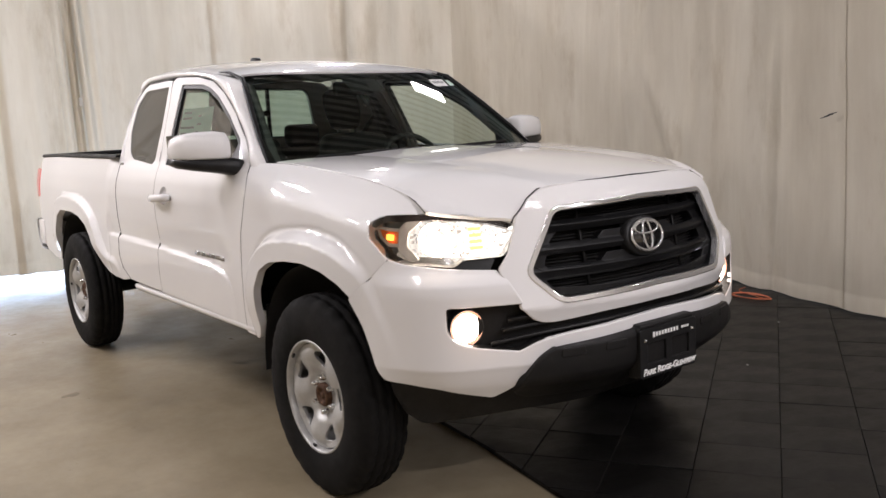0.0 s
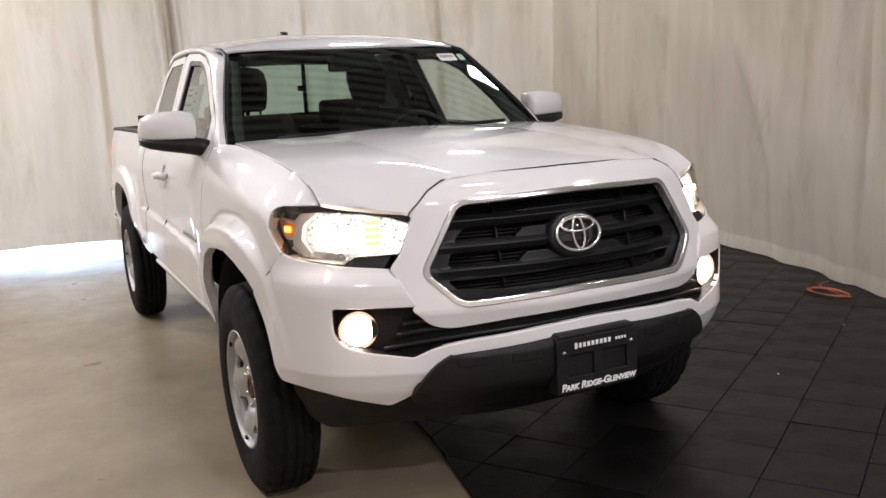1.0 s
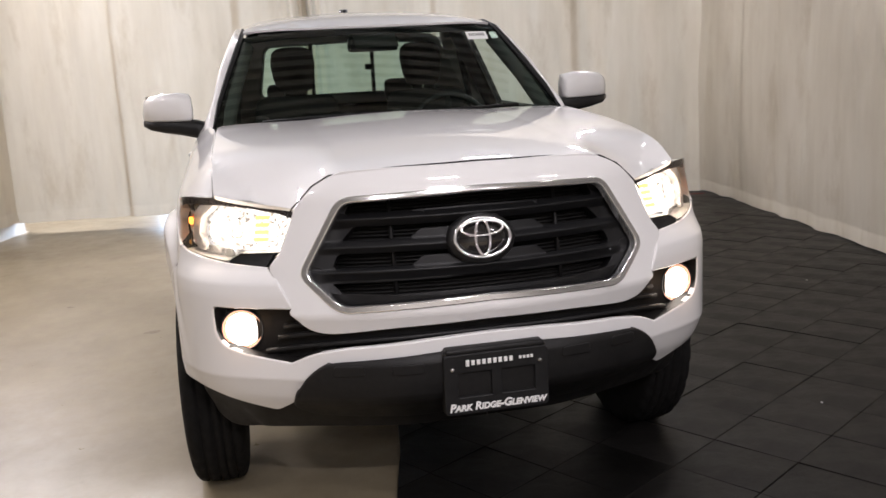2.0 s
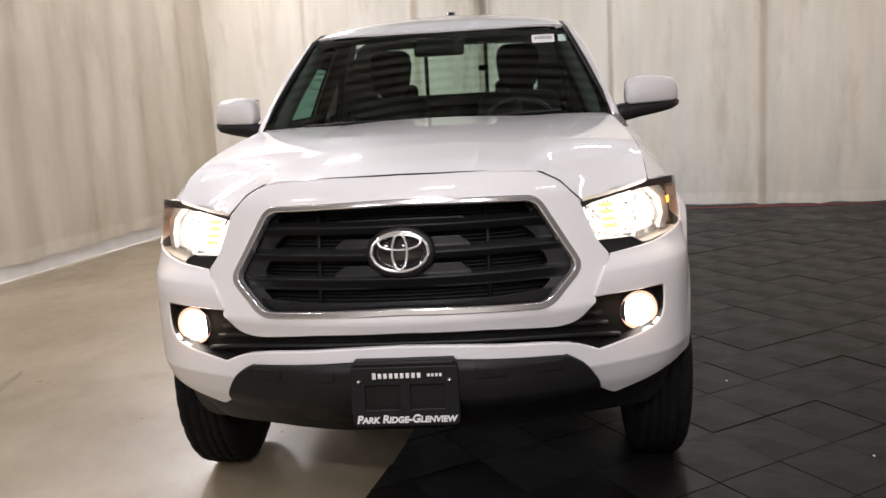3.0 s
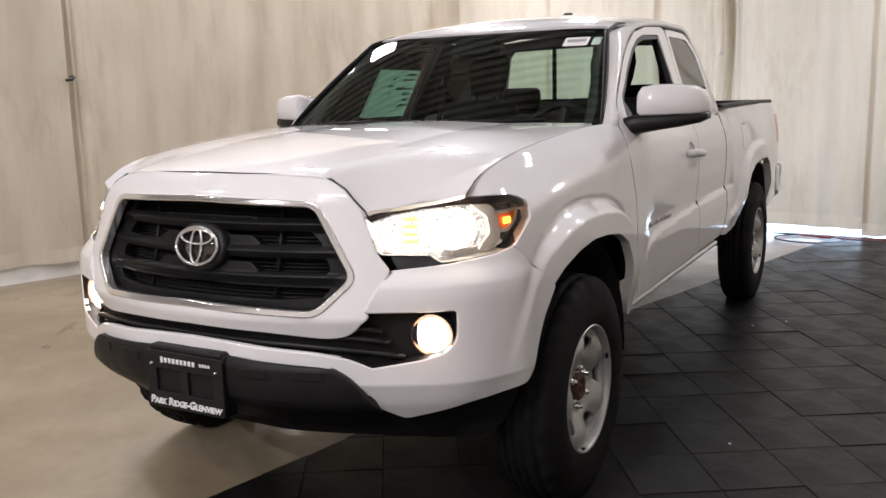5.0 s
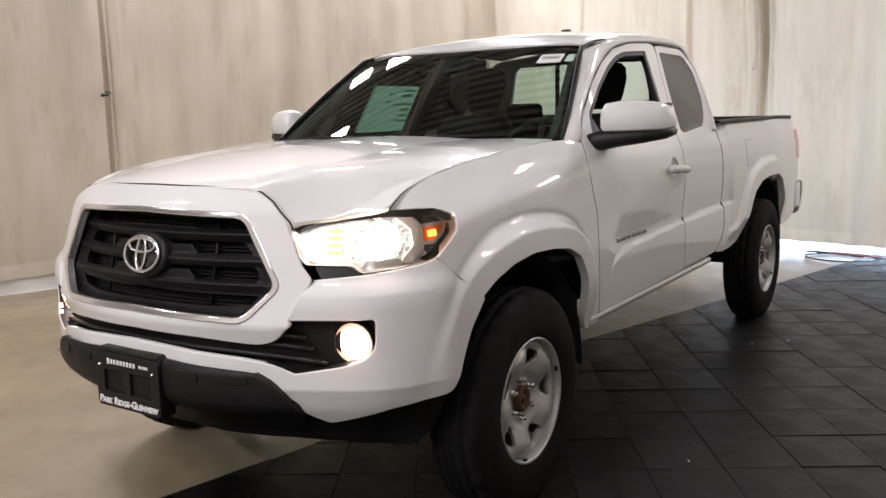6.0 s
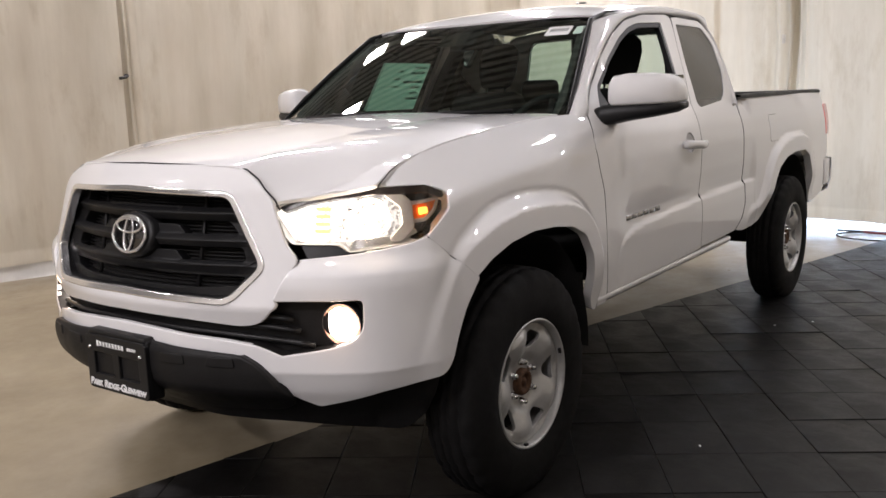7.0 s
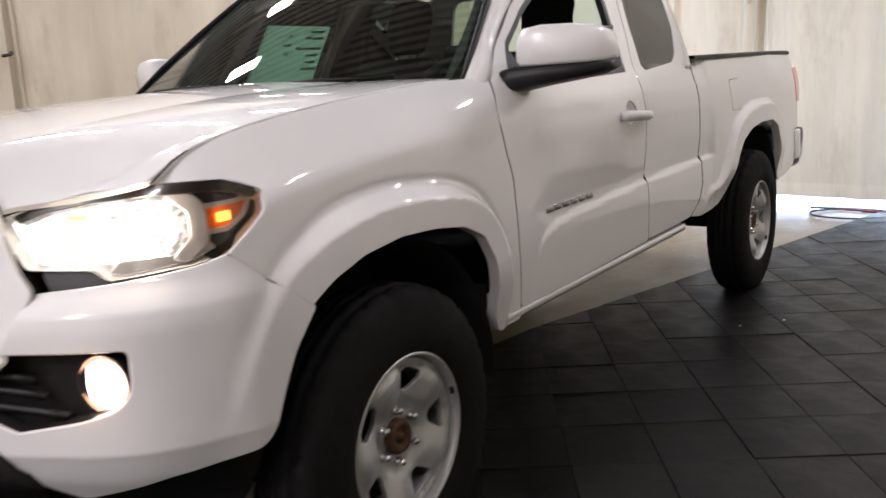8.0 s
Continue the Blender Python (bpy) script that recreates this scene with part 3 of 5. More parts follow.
for k in range(26):
    z = 0.815 + k * 0.0105
    tube("grille_rib", BLACK, grille, [nose_skin(-0.090)(y, z) for y in np.linspace(-0.41, 0.41, 9)], 0.0028, n=4)
for k in (1, -1):
    tube("grille_stay", BLACK, grille, [nose_skin(-0.075)(k * 0.245, z) for z in (0.80, 0.95, 1.08)], 0.006, n=6)
for k in (1, -1):
    seam_line = [(0.495, 0.905), (0.452, 0.898), (0.436, 0.884), (0.412, 0.882)]
    tube("frame_joint", DEEP, grille, [grille_face(k * y, z) + np.array((0.0006, 0, 0)) for y, z in seam_line], 0.0016, n=4)
emblem_m = frame_at(nose_skin(-0.038), 0.0, 0.956)
emblem = round_on("emblem", SATIN, grille, emblem_m, [(0.0, 0.012), (0.088, 0.012), (0.098, 0.008), (0.102, -0.002), (0.102, -0.03)], 12, "plain chrome oval emblem on a black boss", 0.74)
round_on("emblem_field", GLOSS_BLACK, emblem, emblem_m, [(0.0, 0.018), (0.075, 0.016), (0.078, 0.011)], 40, squash=0.68)


def oval(name, w, h, dy, r, height):
    ring = [tuple(emblem_m @ Vector((w * math.cos(k), dy + h * math.sin(k), height))) for k in np.linspace(0, 2 * math.pi, 40, endpoint=False)]
    return tube(name, CHROME, emblem, ring, r, n=8, closed=True)


oval("emblem_ring", 0.080, 0.055, 0.0, 0.0052, 0.020)
oval("emblem_oval", 0.021, 0.050, 0.0, 0.0042, 0.022)
oval("emblem_oval", 0.060, 0.021, 0.026, 0.0042, 0.022)

COVER = [(0.0, 0.697), (0.2, 0.691), (0.416, 0.676, 0.03), (0.505, 0.662, 0.03), (0.573, 0.633, 0.006), (0.706, 0.655), (0.780, 0.675, 0.03), (0.814, 0.712, 0.03), (0.816, 0.800, 0.02), (0.562, 0.798, 0.006), (0.622, 0.902, 0.008), (0.656, 0.905), (0.76, 0.912), (0.889, 0.922), (0.972, 0.931), (1.038, 0.947, 0.005), (1.210, 0.802, 0.005), (1.154, 0.724), (1.116, 0.644), (1.086, 0.574, 0.03), (1.056, 0.545, 0.03), (0.969, 0.538), (0.862, 0.524), (0.656, 0.474, 0.012), (0.606, 0.500, 0.02), (0.568, 0.53), (0.523, 0.588, 0.04), (0.478, 0.626, 0.04), (0.414, 0.641), (0.2, 0.659), (0.0, 0.667)]
bumper = sheet("front_bumper", PAINT, truck, FRONT, rounded(mirrored(COVER), 0.015), step=0.0125, roll=0.005, lip=0.012, label="white front bumper cover")
sheet("lower_grille", BLACK, bumper, bumper_skin(-0.055), rounded(mirrored([(0.0, 0.62), (0.55, 0.60), (0.86, 0.63), (0.87, 0.83), (0.52, 0.83), (0.0, 0.80)]), 0.02), step=0.04, roll=0, lip=0.01)
for zz, wide in ((0.765, 0.60), (0.735, 0.62), (0.700, 0.66)):
    tube("grille_slat", SATIN, bumper, [bumper_skin(-0.035)(u, zz - 0.03 * (abs(u) / 0.6) ** 3) for u in np.linspace(-wide, wide, 33)], 0.009, n=6)
guard_lean = pchip([(0.40, -0.14), (0.45, -0.085), (0.485, -0.045), (0.51, -0.012), (0.530, 0.008), (0.55, 0.019), (0.60, 0.025), (0.635, 0.025), (0.652, 0.018), (0.68, -0.006)])
guard = sheet("bumper_guard", BLACK, truck, bumper_skin(0.0, guard_lean), rounded(mirrored([(0.0, 0.664), (0.2, 0.656), (0.450, 0.642, 0.025), (0.512, 0.606, 0.03), (0.555, 0.545, 0.04), (0.59, 0.485, 0.03), (0.54, 0.455, 0.04), (0.3, 0.447), (0.0, 0.445)]), 0.02), step=0.010, roll=0.008, lip=0.02, label="matte black textured lower bumper")
for s in (1, -1):
    for u in (0.24, 0.40):
        sheet("bumper_pad", BLACK, guard, bumper_skin(0.004, guard_lean), rounded([(u - 0.042, 0.612), (u + 0.042, 0.612), (u + 0.038, 0.636), (u - 0.038, 0.636)], 0.005), step=0.012, roll=0.003, lip=0.004, flip=s < 0)
sheet("lower_valance", BLACK, truck, bumper_skin(-0.045, pchip([(0.34, -0.15), (0.40, -0.10), (0.48, -0.04), (0.56, 0.0), (0.60, 0.0)])), rounded(mirrored([(0.0, 0.40), (0.5, 0.392), (0.8, 0.368), (0.98, 0.362, 0.03), (1.055, 0.42, 0.03), (1.075, 0.53), (1.03, 0.57), (0.0, 0.60)]), 0.01), step=0.03, roll=0.008, lip=0.06, label="black lower air dam")
POCKET = [(0.45, 0.668), (0.505, 0.660), (0.573, 0.632), (0.64, 0.643), (0.706, 0.654), (0.75, 0.664), (0.785, 0.678), (0.806, 0.698), (0.815, 0.725), (0.817, 0.76), (0.815, 0.796), (0.76, 0.800), (0.68, 0.800), (0.60, 0.800), (0.56, 0.800)]
for flip in BOTH:
    rows = [[bumper_skin(o)(u - 0.008 * (u > 0.79), z + 0.007 * (z < 0.70) - 0.007 * (z > 0.78)) * (1, -1 if flip else 1, 1) for o in (-0.004, -0.03, -0.062)] for u, z in POCKET]
    loft("fog_pocket", BLACK, bumper, rows)
    ahead = Vector((0.97, -0.24 if flip else 0.24, 0.0)).normalized()
    seat_at = bumper_skin(-0.046)(0.741, 0.720) * (1, -1 if flip else 1, 1)
    fog_m = Matrix.Translation(seat_at) @ Matrix((Vector((0, 0, 1)).cross(ahead), Vector((0, 0, 1)), ahead)).transposed().to_4x4()
    fog = round_on("fog_lamp", SATIN, truck, fog_m, [(0.066, -0.02), (0.065, 0.006), (0.062, 0.010), (0.059, 0.008), (0.057, -0.02)], 36, "round fog lamp, lit")
    bulb_light("fog_light", fog_m @ Matrix.Translation((0, 0, 0.075)), 0.02, 0.09, (1.0, 0.60, 0.34))
    round_on("lens", FOGLIT, fog, fog_m, [(0.0, 0.006), (0.026, 0.005), (0.049, 0.002)], 36)
    # The rim's emission stands in for the warm glow round the lens.
    round_on("reflector", FOG_RIM, fog, fog_m, [(0.049, 0.002), (0.054, 0.003), (0.058, 0.006)], 36, "reflector rim glowing warm by itself")

# headlights
LAMP_SILVER = simple("lamp_bezel_silver", (0.62, 0.60, 0.585), 0.25, metal=0.35, grain=30, spread=0.1)
BEZEL_DARK = simple("dark_bezel", (0.030, 0.023, 0.023), 0.2, grain=30, coat=0.6)
HEAD = [(0.532, 1.040, 0.008), (0.528, 1.026, 0.008), (0.600, 0.944, 0.012), (0.735, 0.941, 0.012), (0.774, 0.920, 0.012), (0.889, 0.928), (0.972, 0.935, 0.03), (1.034, 0.952, 0.03), (1.132, 1.008, 0.02), (1.148, 1.036, 0.012), (1.140, 1.063, 0.012), (1.050, 1.094, 0.03), (0.890, 1.092), (0.722, 1.084), (0.615, 1.065, 0.03)]
for flip in BOTH:
    lamp = sheet("headlight", LAMP_SILVER, truck, bumper_skin(-0.075), rounded(HEAD, 0.01), step=0.03, roll=0, lip=0.005, flip=flip, label="headlight unit with lit lamps and amber marker")
    bowl = rounded(HEAD, 0.01)
    outer = [k for k, q in enumerate(bowl) if q[0] > 0.995]
    for mat, run in ((LAMP_SILVER, (*bowl[outer[-1]:], *bowl[:outer[0] + 1])), (GLOSS_BLACK, bowl[outer[0]:outer[-1] + 1])):
        loft("bowl", mat, lamp, [[bumper_skin(o)(u, z) * (1, -1 if flip else 1, 1) for u, z in run] for o in (-0.006, -0.03, -0.075)])
    sheet("reflector", REFLECTOR_LIT, lamp, bumper_skin(-0.055), rounded([(0.585, 1.035), (0.625, 0.957), (0.95, 0.950), (1.01, 0.985), (1.02, 1.04), (0.96, 1.062), (0.66, 1.055)], 0.02), step=0.03, roll=0.004, lip=0.02, flip=flip)
    sheet("high_beam", HEADLIT, lamp, bumper_skin(-0.034), rounded([(0.542, 1.030), (0.604, 0.951), (0.790, 0.951), (0.805, 1.062), (0.72, 1.062), (0.625, 1.050)], 0.010), step=0.03, roll=0.003, lip=0.01, flip=flip, label="lit high beam reflector")
    low_m = frame_at(bumper_skin(-0.042), 0.868, 1.004, flip)
    for k in range(4):
        sheet("reflector_bar", YELLOW_LIT, lamp, bumper_skin(-0.029), rounded([(0.660, 0.970 + 0.02 * k), (0.705, 0.969 + 0.02 * k), (0.705, 0.979 + 0.02 * k), (0.655, 0.980 + 0.02 * k)], 0.002), step=0.03, roll=0, lip=0.004, flip=flip)
    bulb_light("head_light", low_m @ Matrix.Translation((0, 0, 0.034)), 0.012, 1.6, (1.0, 0.80, 0.62))
    round_on("low_beam", HEADLIT, lamp, low_m, [(0.0, 0.022), (0.02, 0.020), (0.036, 0.014), (0.052, 0.0)], 32, "lit low beam projector")
    # Ring emits too, in place of light caught from the beam.
    round_on("beam_ring", REFLECTOR_LIT, lamp, low_m, [(0.052, 0.0), (0.055, 0.008), (0.058, 0.009), (0.061, 0.006), (0.063, -0.012)], 32)
    round_on("bulb_shield", CHROME, lamp, frame_at(bumper_skin(-0.030), 0.775, 1.028, flip), [(0.0, 0.006), (0.006, 0.005), (0.008, 0.0)], 14, "small grey bulb shield")
    sheet("bezel", LAMP_SILVER, lamp, bumper_skin(-0.022), rounded([(0.928, 0.946), (0.958, 0.942), (1.006, 0.976), (1.008, 1.045), (0.985, 1.066), (0.93, 1.070), (0.976, 1.036), (0.976, 0.986)], 0.008), step=0.03, roll=0.004, lip=0.02, flip=flip)
    sheet("lower_bezel", CHROME, lamp, bumper_skin(-0.03), rounded([(0.770, 0.932), (0.790, 0.926), (0.889, 0.933), (0.965, 0.940), (1.020, 0.960), (1.008, 0.972), (0.950, 0.953), (0.79, 0.948)], 0.004), step=0.03, roll=0.003, lip=0.02, flip=flip)
    sheet("lower_mask", GLOSS_BLACK, lamp, bumper_skin(-0.040), rounded([(1.014, 0.958), (1.045, 0.962), (1.120, 1.006), (1.128, 1.020), (1.100, 1.012), (1.060, 0.990), (1.012, 0.986)], 0.004), step=0.03, roll=0.002, lip=0.02, flip=flip)
    sheet("upper_mask", GLOSS_BLACK, lamp, bumper_skin(-0.042), rounded([(0.985, 1.040), (1.125, 1.050), (1.120, 1.066), (1.045, 1.086), (0.965, 1.084)], 0.004), step=0.03, roll=0.002, lip=0.02, flip=flip)
    sheet("marker_frame", LAMP_SILVER, lamp, bumper_skin(-0.034), rounded([(1.000, 0.986), (1.062, 0.988), (1.112, 1.012), (1.134, 1.044), (1.134, 1.050), (1.000, 1.044)], 0.006), [rounded([(1.010, 0.994), (1.060, 0.996), (1.106, 1.018), (1.126, 1.044), (1.010, 1.036)], 0.005)], step=0.03, roll=0.002, lip=0.012, flip=flip)
    marker = sheet("turn_signal", AMBER, lamp, bumper_skin(-0.038), rounded([(1.008, 0.992), (1.062, 0.994), (1.108, 1.017), (1.130, 1.046), (1.008, 1.038)], 0.006), step=0.03, roll=0.003, lip=0.02, flip=flip, label="amber side marker, lit")
    sheet("bulb", AMBER_LIT, marker, bumper_skin(-0.028), rounded([(1.038, 1.008), (1.068, 1.010), (1.068, 1.027), (1.038, 1.026)], 0.003), step=0.01, roll=0.001, lip=0.006, flip=flip)
    sheet("upper_trim", BEZEL_DARK, lamp, bumper_skin(-0.010), rounded([(0.560, 1.043), (0.615, 1.063), (0.722, 1.081), (0.890, 1.089), (1.050, 1.091), (1.137, 1.061), (1.122, 1.050), (1.045, 1.072), (0.890, 1.072), (0.722, 1.065), (0.625, 1.050), (0.572, 1.032)], 0.003), step=0.03, roll=0.002, lip=0.03, flip=flip)
    sheet("lens", LENS, lamp, bumper_skin(-0.003), rounded(HEAD, 0.01), step=0.03, roll=0.002, lip=0.004, flip=flip, label="clear headlight lens")
    sheet("headlight_filler", SATIN, truck, bumper_skin(-0.012), rounded([(0.628, 0.939), (0.650, 0.906), (0.760, 0.912), (0.776, 0.918), (0.738, 0.939)], 0.004), step=0.03, roll=0.003, lip=0.03, flip=flip)

# flanks
ARCH_BACK = list(reversed(FRONT_ARCH[3:-2]))
FENDER = [(0.552, 1.088, 0.01), *[(x, float(fender_line(x)) - 0.003) for x in (0.53, 0.49, 0.38, 0.19, 0.0, -0.24, -0.42)], (-0.60, 1.252, 0.02), (-0.628, 1.243, 0.01), (-0.560, 1.144, 0.05), (-0.570, 1.05), (-0.600, 0.96), (-0.614, 0.80), (-0.617, 0.67), (-0.614, 0.532, 0.01), (-0.475, 0.530, 0.02), *ARCH_BACK, (0.300, 0.808, 0.004), (0.468, 0.949, 0.005), (0.415, 0.985), (0.372, 1.015, 0.01), (0.362, 1.060, 0.01), (0.43, 1.085, 0.02)]
CUT = [(-1.655, 0.58), (-1.662, 0.70), (-1.662, 0.80), (-1.668, 0.877), (-1.672, 1.016), (-1.678, 1.125), (-1.702, 1.22), (-1.757, 1.372), (-1.812, 1.542), (-1.862, 1.672)]
CAB_END = [(-2.268, 1.676, 0.05), (-2.378, 1.585, 0.05), (-2.396, 1.414), (-2.362, 1.262), (-2.325, 1.183), (-2.308, 1.06), (-2.320, 0.936), (-2.322, 0.84), (-2.315, 0.78), (-2.318, 0.71), (-2.275, 0.64, 0.04), (-2.16, 0.587, 0.02)]
DOOR = [(-0.640, 1.243, 0.01), (-0.569, 1.144, 0.05), (-0.579, 1.05), (-0.609, 0.96), (-0.622, 0.80), (-0.625, 0.67), (-0.622, 0.562, 0.02), (-1.15, 0.568), (CUT[0][0] + 0.004, 0.575, 0.01), *[(x + 0.004, z) for x, z in CUT[1:]], (-1.81, 1.688, 0.02), (-1.515, 1.672), (-1.285, 1.635), (-1.106, 1.571), (-0.907, 1.470), (-0.737, 1.333)]
PANE = [(-0.752, 1.212, 0.02), (-0.742, 1.268), (-0.80, 1.356), (-0.952, 1.460), (-1.157, 1.560), (-1.29, 1.608), (-1.413, 1.632), (-1.708, 1.648, 0.02), (-1.686, 1.525), (-1.660, 1.387), (-1.632, 1.236, 0.02)]
REAR_DOOR = [*[(x - 0.004, z) for x, z in CUT[:-1]], (-1.872, 1.676, 0.01), (-1.95, 1.681), *CAB_END, (-2.0, 0.583)]
REAR_PANE = [(-1.897, 1.648, 0.02), (-2.258, 1.644, 0.04), (-2.345, 1.555), (-2.330, 1.414), (-2.243, 1.297), (-2.171, 1.262, 0.03), (-1.822, 1.236, 0.02), (-1.80, 1.255, 0.01), (-1.826, 1.43)]
BED = [(-2.374, 1.270), *[(x - 0.012, z, *r) for x, z, *r in CAB_END[4:]], (-2.30, 0.568), *REAR_ARCH, (-3.90, 0.555), (-4.16, 0.59, 0.05), (-4.262, 0.70, 0.05), (-4.268, 0.97), (-4.225, 0.975, 0.01), (-4.205, 1.18, 0.01), (-4.238, 1.195, 0.01), (-4.235, 1.270)]

FUEL = [(-2.80, 1.005), (-2.98, 1.005), (-2.98, 1.165), (-2.80, 1.165)]


CUP = np.array([(-1.535 + 0.056 * math.cos(k), 1.085 + 0.047 * math.sin(k)) for k in np.linspace(0, 2 * math.pi, 36, endpoint=False)])


def cup_skin(x, z):
    """The finger cup behind the door handle."""
    r = ((np.asarray(x, float) + 1.535) / 0.058) ** 2 + ((np.asarray(z, float) - 1.085) / 0.049) ** 2
    p = side_skin()(x, z)
    return p - np.stack([0 * r, 0.004 + 0.024 * np.maximum(1 - r, 0), 0 * r], -1)


for flip in BOTH:
    s = -1 if flip else 1
    sheet("fender", PAINT, truck, SIDE, rounded(FENDER, 0.02), out=Y_OUT, step=0.009, roll=0.003, lip=0.03, flip=flip)
    door = sheet("front_door", PAINT, truck, SIDE, rounded(DOOR, 0.02), [rounded(PANE, 0.03), CUP], out=Y_OUT, step=0.0105, roll=0.002, lip=0.03, flip=flip)
    pane = rounded(PANE, 0.03)
    sheet("window_seal", TRIM, door, side_skin(-0.006), shrunk(pane, -0.004), [shrunk(pane, 0.022)], out=Y_OUT, step=0.05, roll=0.003, lip=0.02, flip=flip)
    if flip:
        sheet("window_glass", GLASS, door, side_skin(-0.016), shrunk(pane, 0.012), out=Y_OUT, step=0.05, roll=0, lip=0.004, flip=True, label="closed green-tinted door window")
    rear = sheet("rear_door", PAINT, truck, SIDE, rounded(REAR_DOOR, 0.02), [rounded(REAR_PANE, 0.03)], out=Y_OUT, step=0.014, roll=0.002, lip=0.03, flip=flip)
    sheet("window_glass", TINTED, rear, side_skin(-0.005), shrunk(rounded(REAR_PANE, 0.03), -0.002), out=Y_OUT, step=0.05, roll=0.002, lip=0.01, flip=flip, label="dark privacy glass")
    bed = sheet("bed_side", PAINT, truck, SIDE, rounded(BED, 0.02), [] if flip else [rounded(FUEL, 0.03)], out=Y_OUT, step=0.014, roll=0.003, lip=0.04, flip=flip)
    rail = [(-2.385, 0.815, 1.283), (-3.2, 0.812, 1.287), (-4.0, 0.800, 1.287), (-4.235, 0.795, 1.283)]
    loft("bed_rail", BLACK, bed, [[(x, s * (y + dy), z + dz) for dy, dz in ((0.012, -0.018), (0.012, -0.004), (0.004, 0.004), (-0.06, 0.004), (-0.07, -0.004), (-0.07, -0.06))] for x, y, z in (rail if not flip else rail[::-1])], label="black plastic bed rail cap")
    strip = [(x, 0.868, 0.545) for x in np.linspace(-0.50, -2.10, 12)]
    loft("rocker_strip", PAINT, truck, [[(x, s * (y + dy), z + dz) for dy, dz in ((-0.03, 0.02), (0.004, 0.020), (0.010, 0.012), (0.008, -0.004), (-0.006, -0.016), (-0.06, -0.018))] for x, y, z in (strip if not flip else strip[::-1])])
    box("badge", BADGE, rear, -2.315, s * (float(SIDE(-2.315, 1.236)[1]) + 0.002), 1.236, 0.05, 0.005, 0.014, 0.002, label="small grey badge")
    # door handle: a cup and a bar
    hm = frame_at(side_skin(0.0), -1.545, 1.085, flip)
    sheet("handle_cup", PAINT, door, cup_skin, shrunk(CUP, -0.002), out=Y_OUT, step=0.012, roll=0, lip=0.003, flip=flip)
    grip = [(-1.428, 0.004), (-1.445, 0.024), (-1.485, 0.034), (-1.55, 0.036), (-1.60, 0.034), (-1.635, 0.026), (-1.648, 0.004)]
    handle = tube("door_handle", PAINT, door, [(x, s * (float(SIDE(x, 1.085)[1]) + d), 1.075 + 0.006 * math.sin((x + 1.545) * 9)) for x, d in grip], [0.015, 0.021, 0.020, 0.019, 0.020, 0.022, 0.016], n=10)
    for k in range(6):
        x = -0.845 - k * 0.062
        box("badge_letter", BADGE, door, x, s * (float(SIDE(x, 0.827)[1]) + 0.003), 0.827, 0.048, 0.006, 0.020, 0.003)
    # mirror
    cap_rows, base_rows = [], []
    reach = 0.86 if flip else 1.0
    for y, w, lo, hi, xc in ((0.838, 0.10, 1.283, 1.372, -0.765), (0.850, 0.135, 1.272, 1.390, -0.775), (0.90, 0.165, 1.272, 1.398, -0.795), (0.98, 0.17, 1.274, 1.396, -0.82), (1.04, 0.16, 1.276, 1.388, -0.842), (1.072, 0.12, 1.280, 1.370, -0.86), (1.086, 0.05, 1.288, 1.33, -0.875)):
        c, h = (lo + hi) / 2, (hi - lo) / 2
        ring = []
        for k in np.linspace(0, 2 * math.pi, 20, endpoint=False):
            cx, sz = math.cos(k), math.sin(k)
            ring.append((xc + 0.5 * w * (1 - 0.16 * max(0.0, sz)) * math.copysign(abs(cx) ** 0.6, cx), s * (0.84 + reach * (y - 0.84)), c + h * (abs(sz) ** 0.6 if sz > 0 else -abs(sz) ** 0.22)))
        cap_rows.append(ring)
    for y, w, lo, hi, xc in ((0.775, 0.12, 1.195, 1.268, -0.745), (0.82, 0.15, 1.200, 1.280, -0.765), (0.90, 0.165, 1.216, 1.284, -0.795), (0.98, 0.165, 1.228, 1.285, -0.82), (1.05, 0.15, 1.242, 1.285, -0.848), (1.084, 0.09, 1.258, 1.286, -0.868)):
        c, h = (lo + hi) / 2, (hi - lo) / 2
        base_rows.append([(xc + 0.5 * w * math.copysign(abs(math.cos(k)) ** 0.6, math.cos(k)), s * (0.84 + reach * (y - 0.84)), c + h * math.copysign(abs(math.sin(k)) ** 0.6, math.sin(k))) for k in np.linspace(0, 2 * math.pi, 16, endpoint=False)])
    mirror = loft("side_mirror", SATIN, truck, base_rows if flip else base_rows[::-1], True, "white door mirror on a black arm", cap=True)
    loft("mirror_cap", PAINT, mirror, cap_rows if flip else cap_rows[::-1], True, cap=True)
    box("mirror_glass", MIRROR, mirror, -0.905, s * (0.84 + reach * 0.125), 1.335, 0.006, 0.19, 0.10, 0.003, (0, 0, s * 12))
    sheet("mirror_sail", TRIM, door, side_skin(-0.004), rounded([(-0.752, 1.215), (-0.745, 1.266), (-0.80, 1.352), (-0.86, 1.222)], 0.01), out=Y_OUT, step=0.05, roll=0.002, lip=0.02, flip=flip)
    # pillar and roof side between screen, roof and doors
    top = [(-0.560, 1.200), (-0.640, 1.248), (-0.735, 1.340), (-0.905, 1.477), (-1.104, 1.578), (-1.283, 1.642), (-1.515, 1.679), (-1.82, 1.695), (-2.10, 1.697), (-2.27, 1.688), (-2.345, 1.640)]
    inn = [(0.775, 1.195), (0.752, 1.255), (0.728, 1.34), (0.682, 1.46), (0.640, 1.56), (0.612, 1.625)]
    inner = [SCREEN(y, z) for y, z in inn] + [roof_skin(x, 0.60) for x in (-1.45, -1.80, -2.08, -2.28, -2.40)]
    rows = []
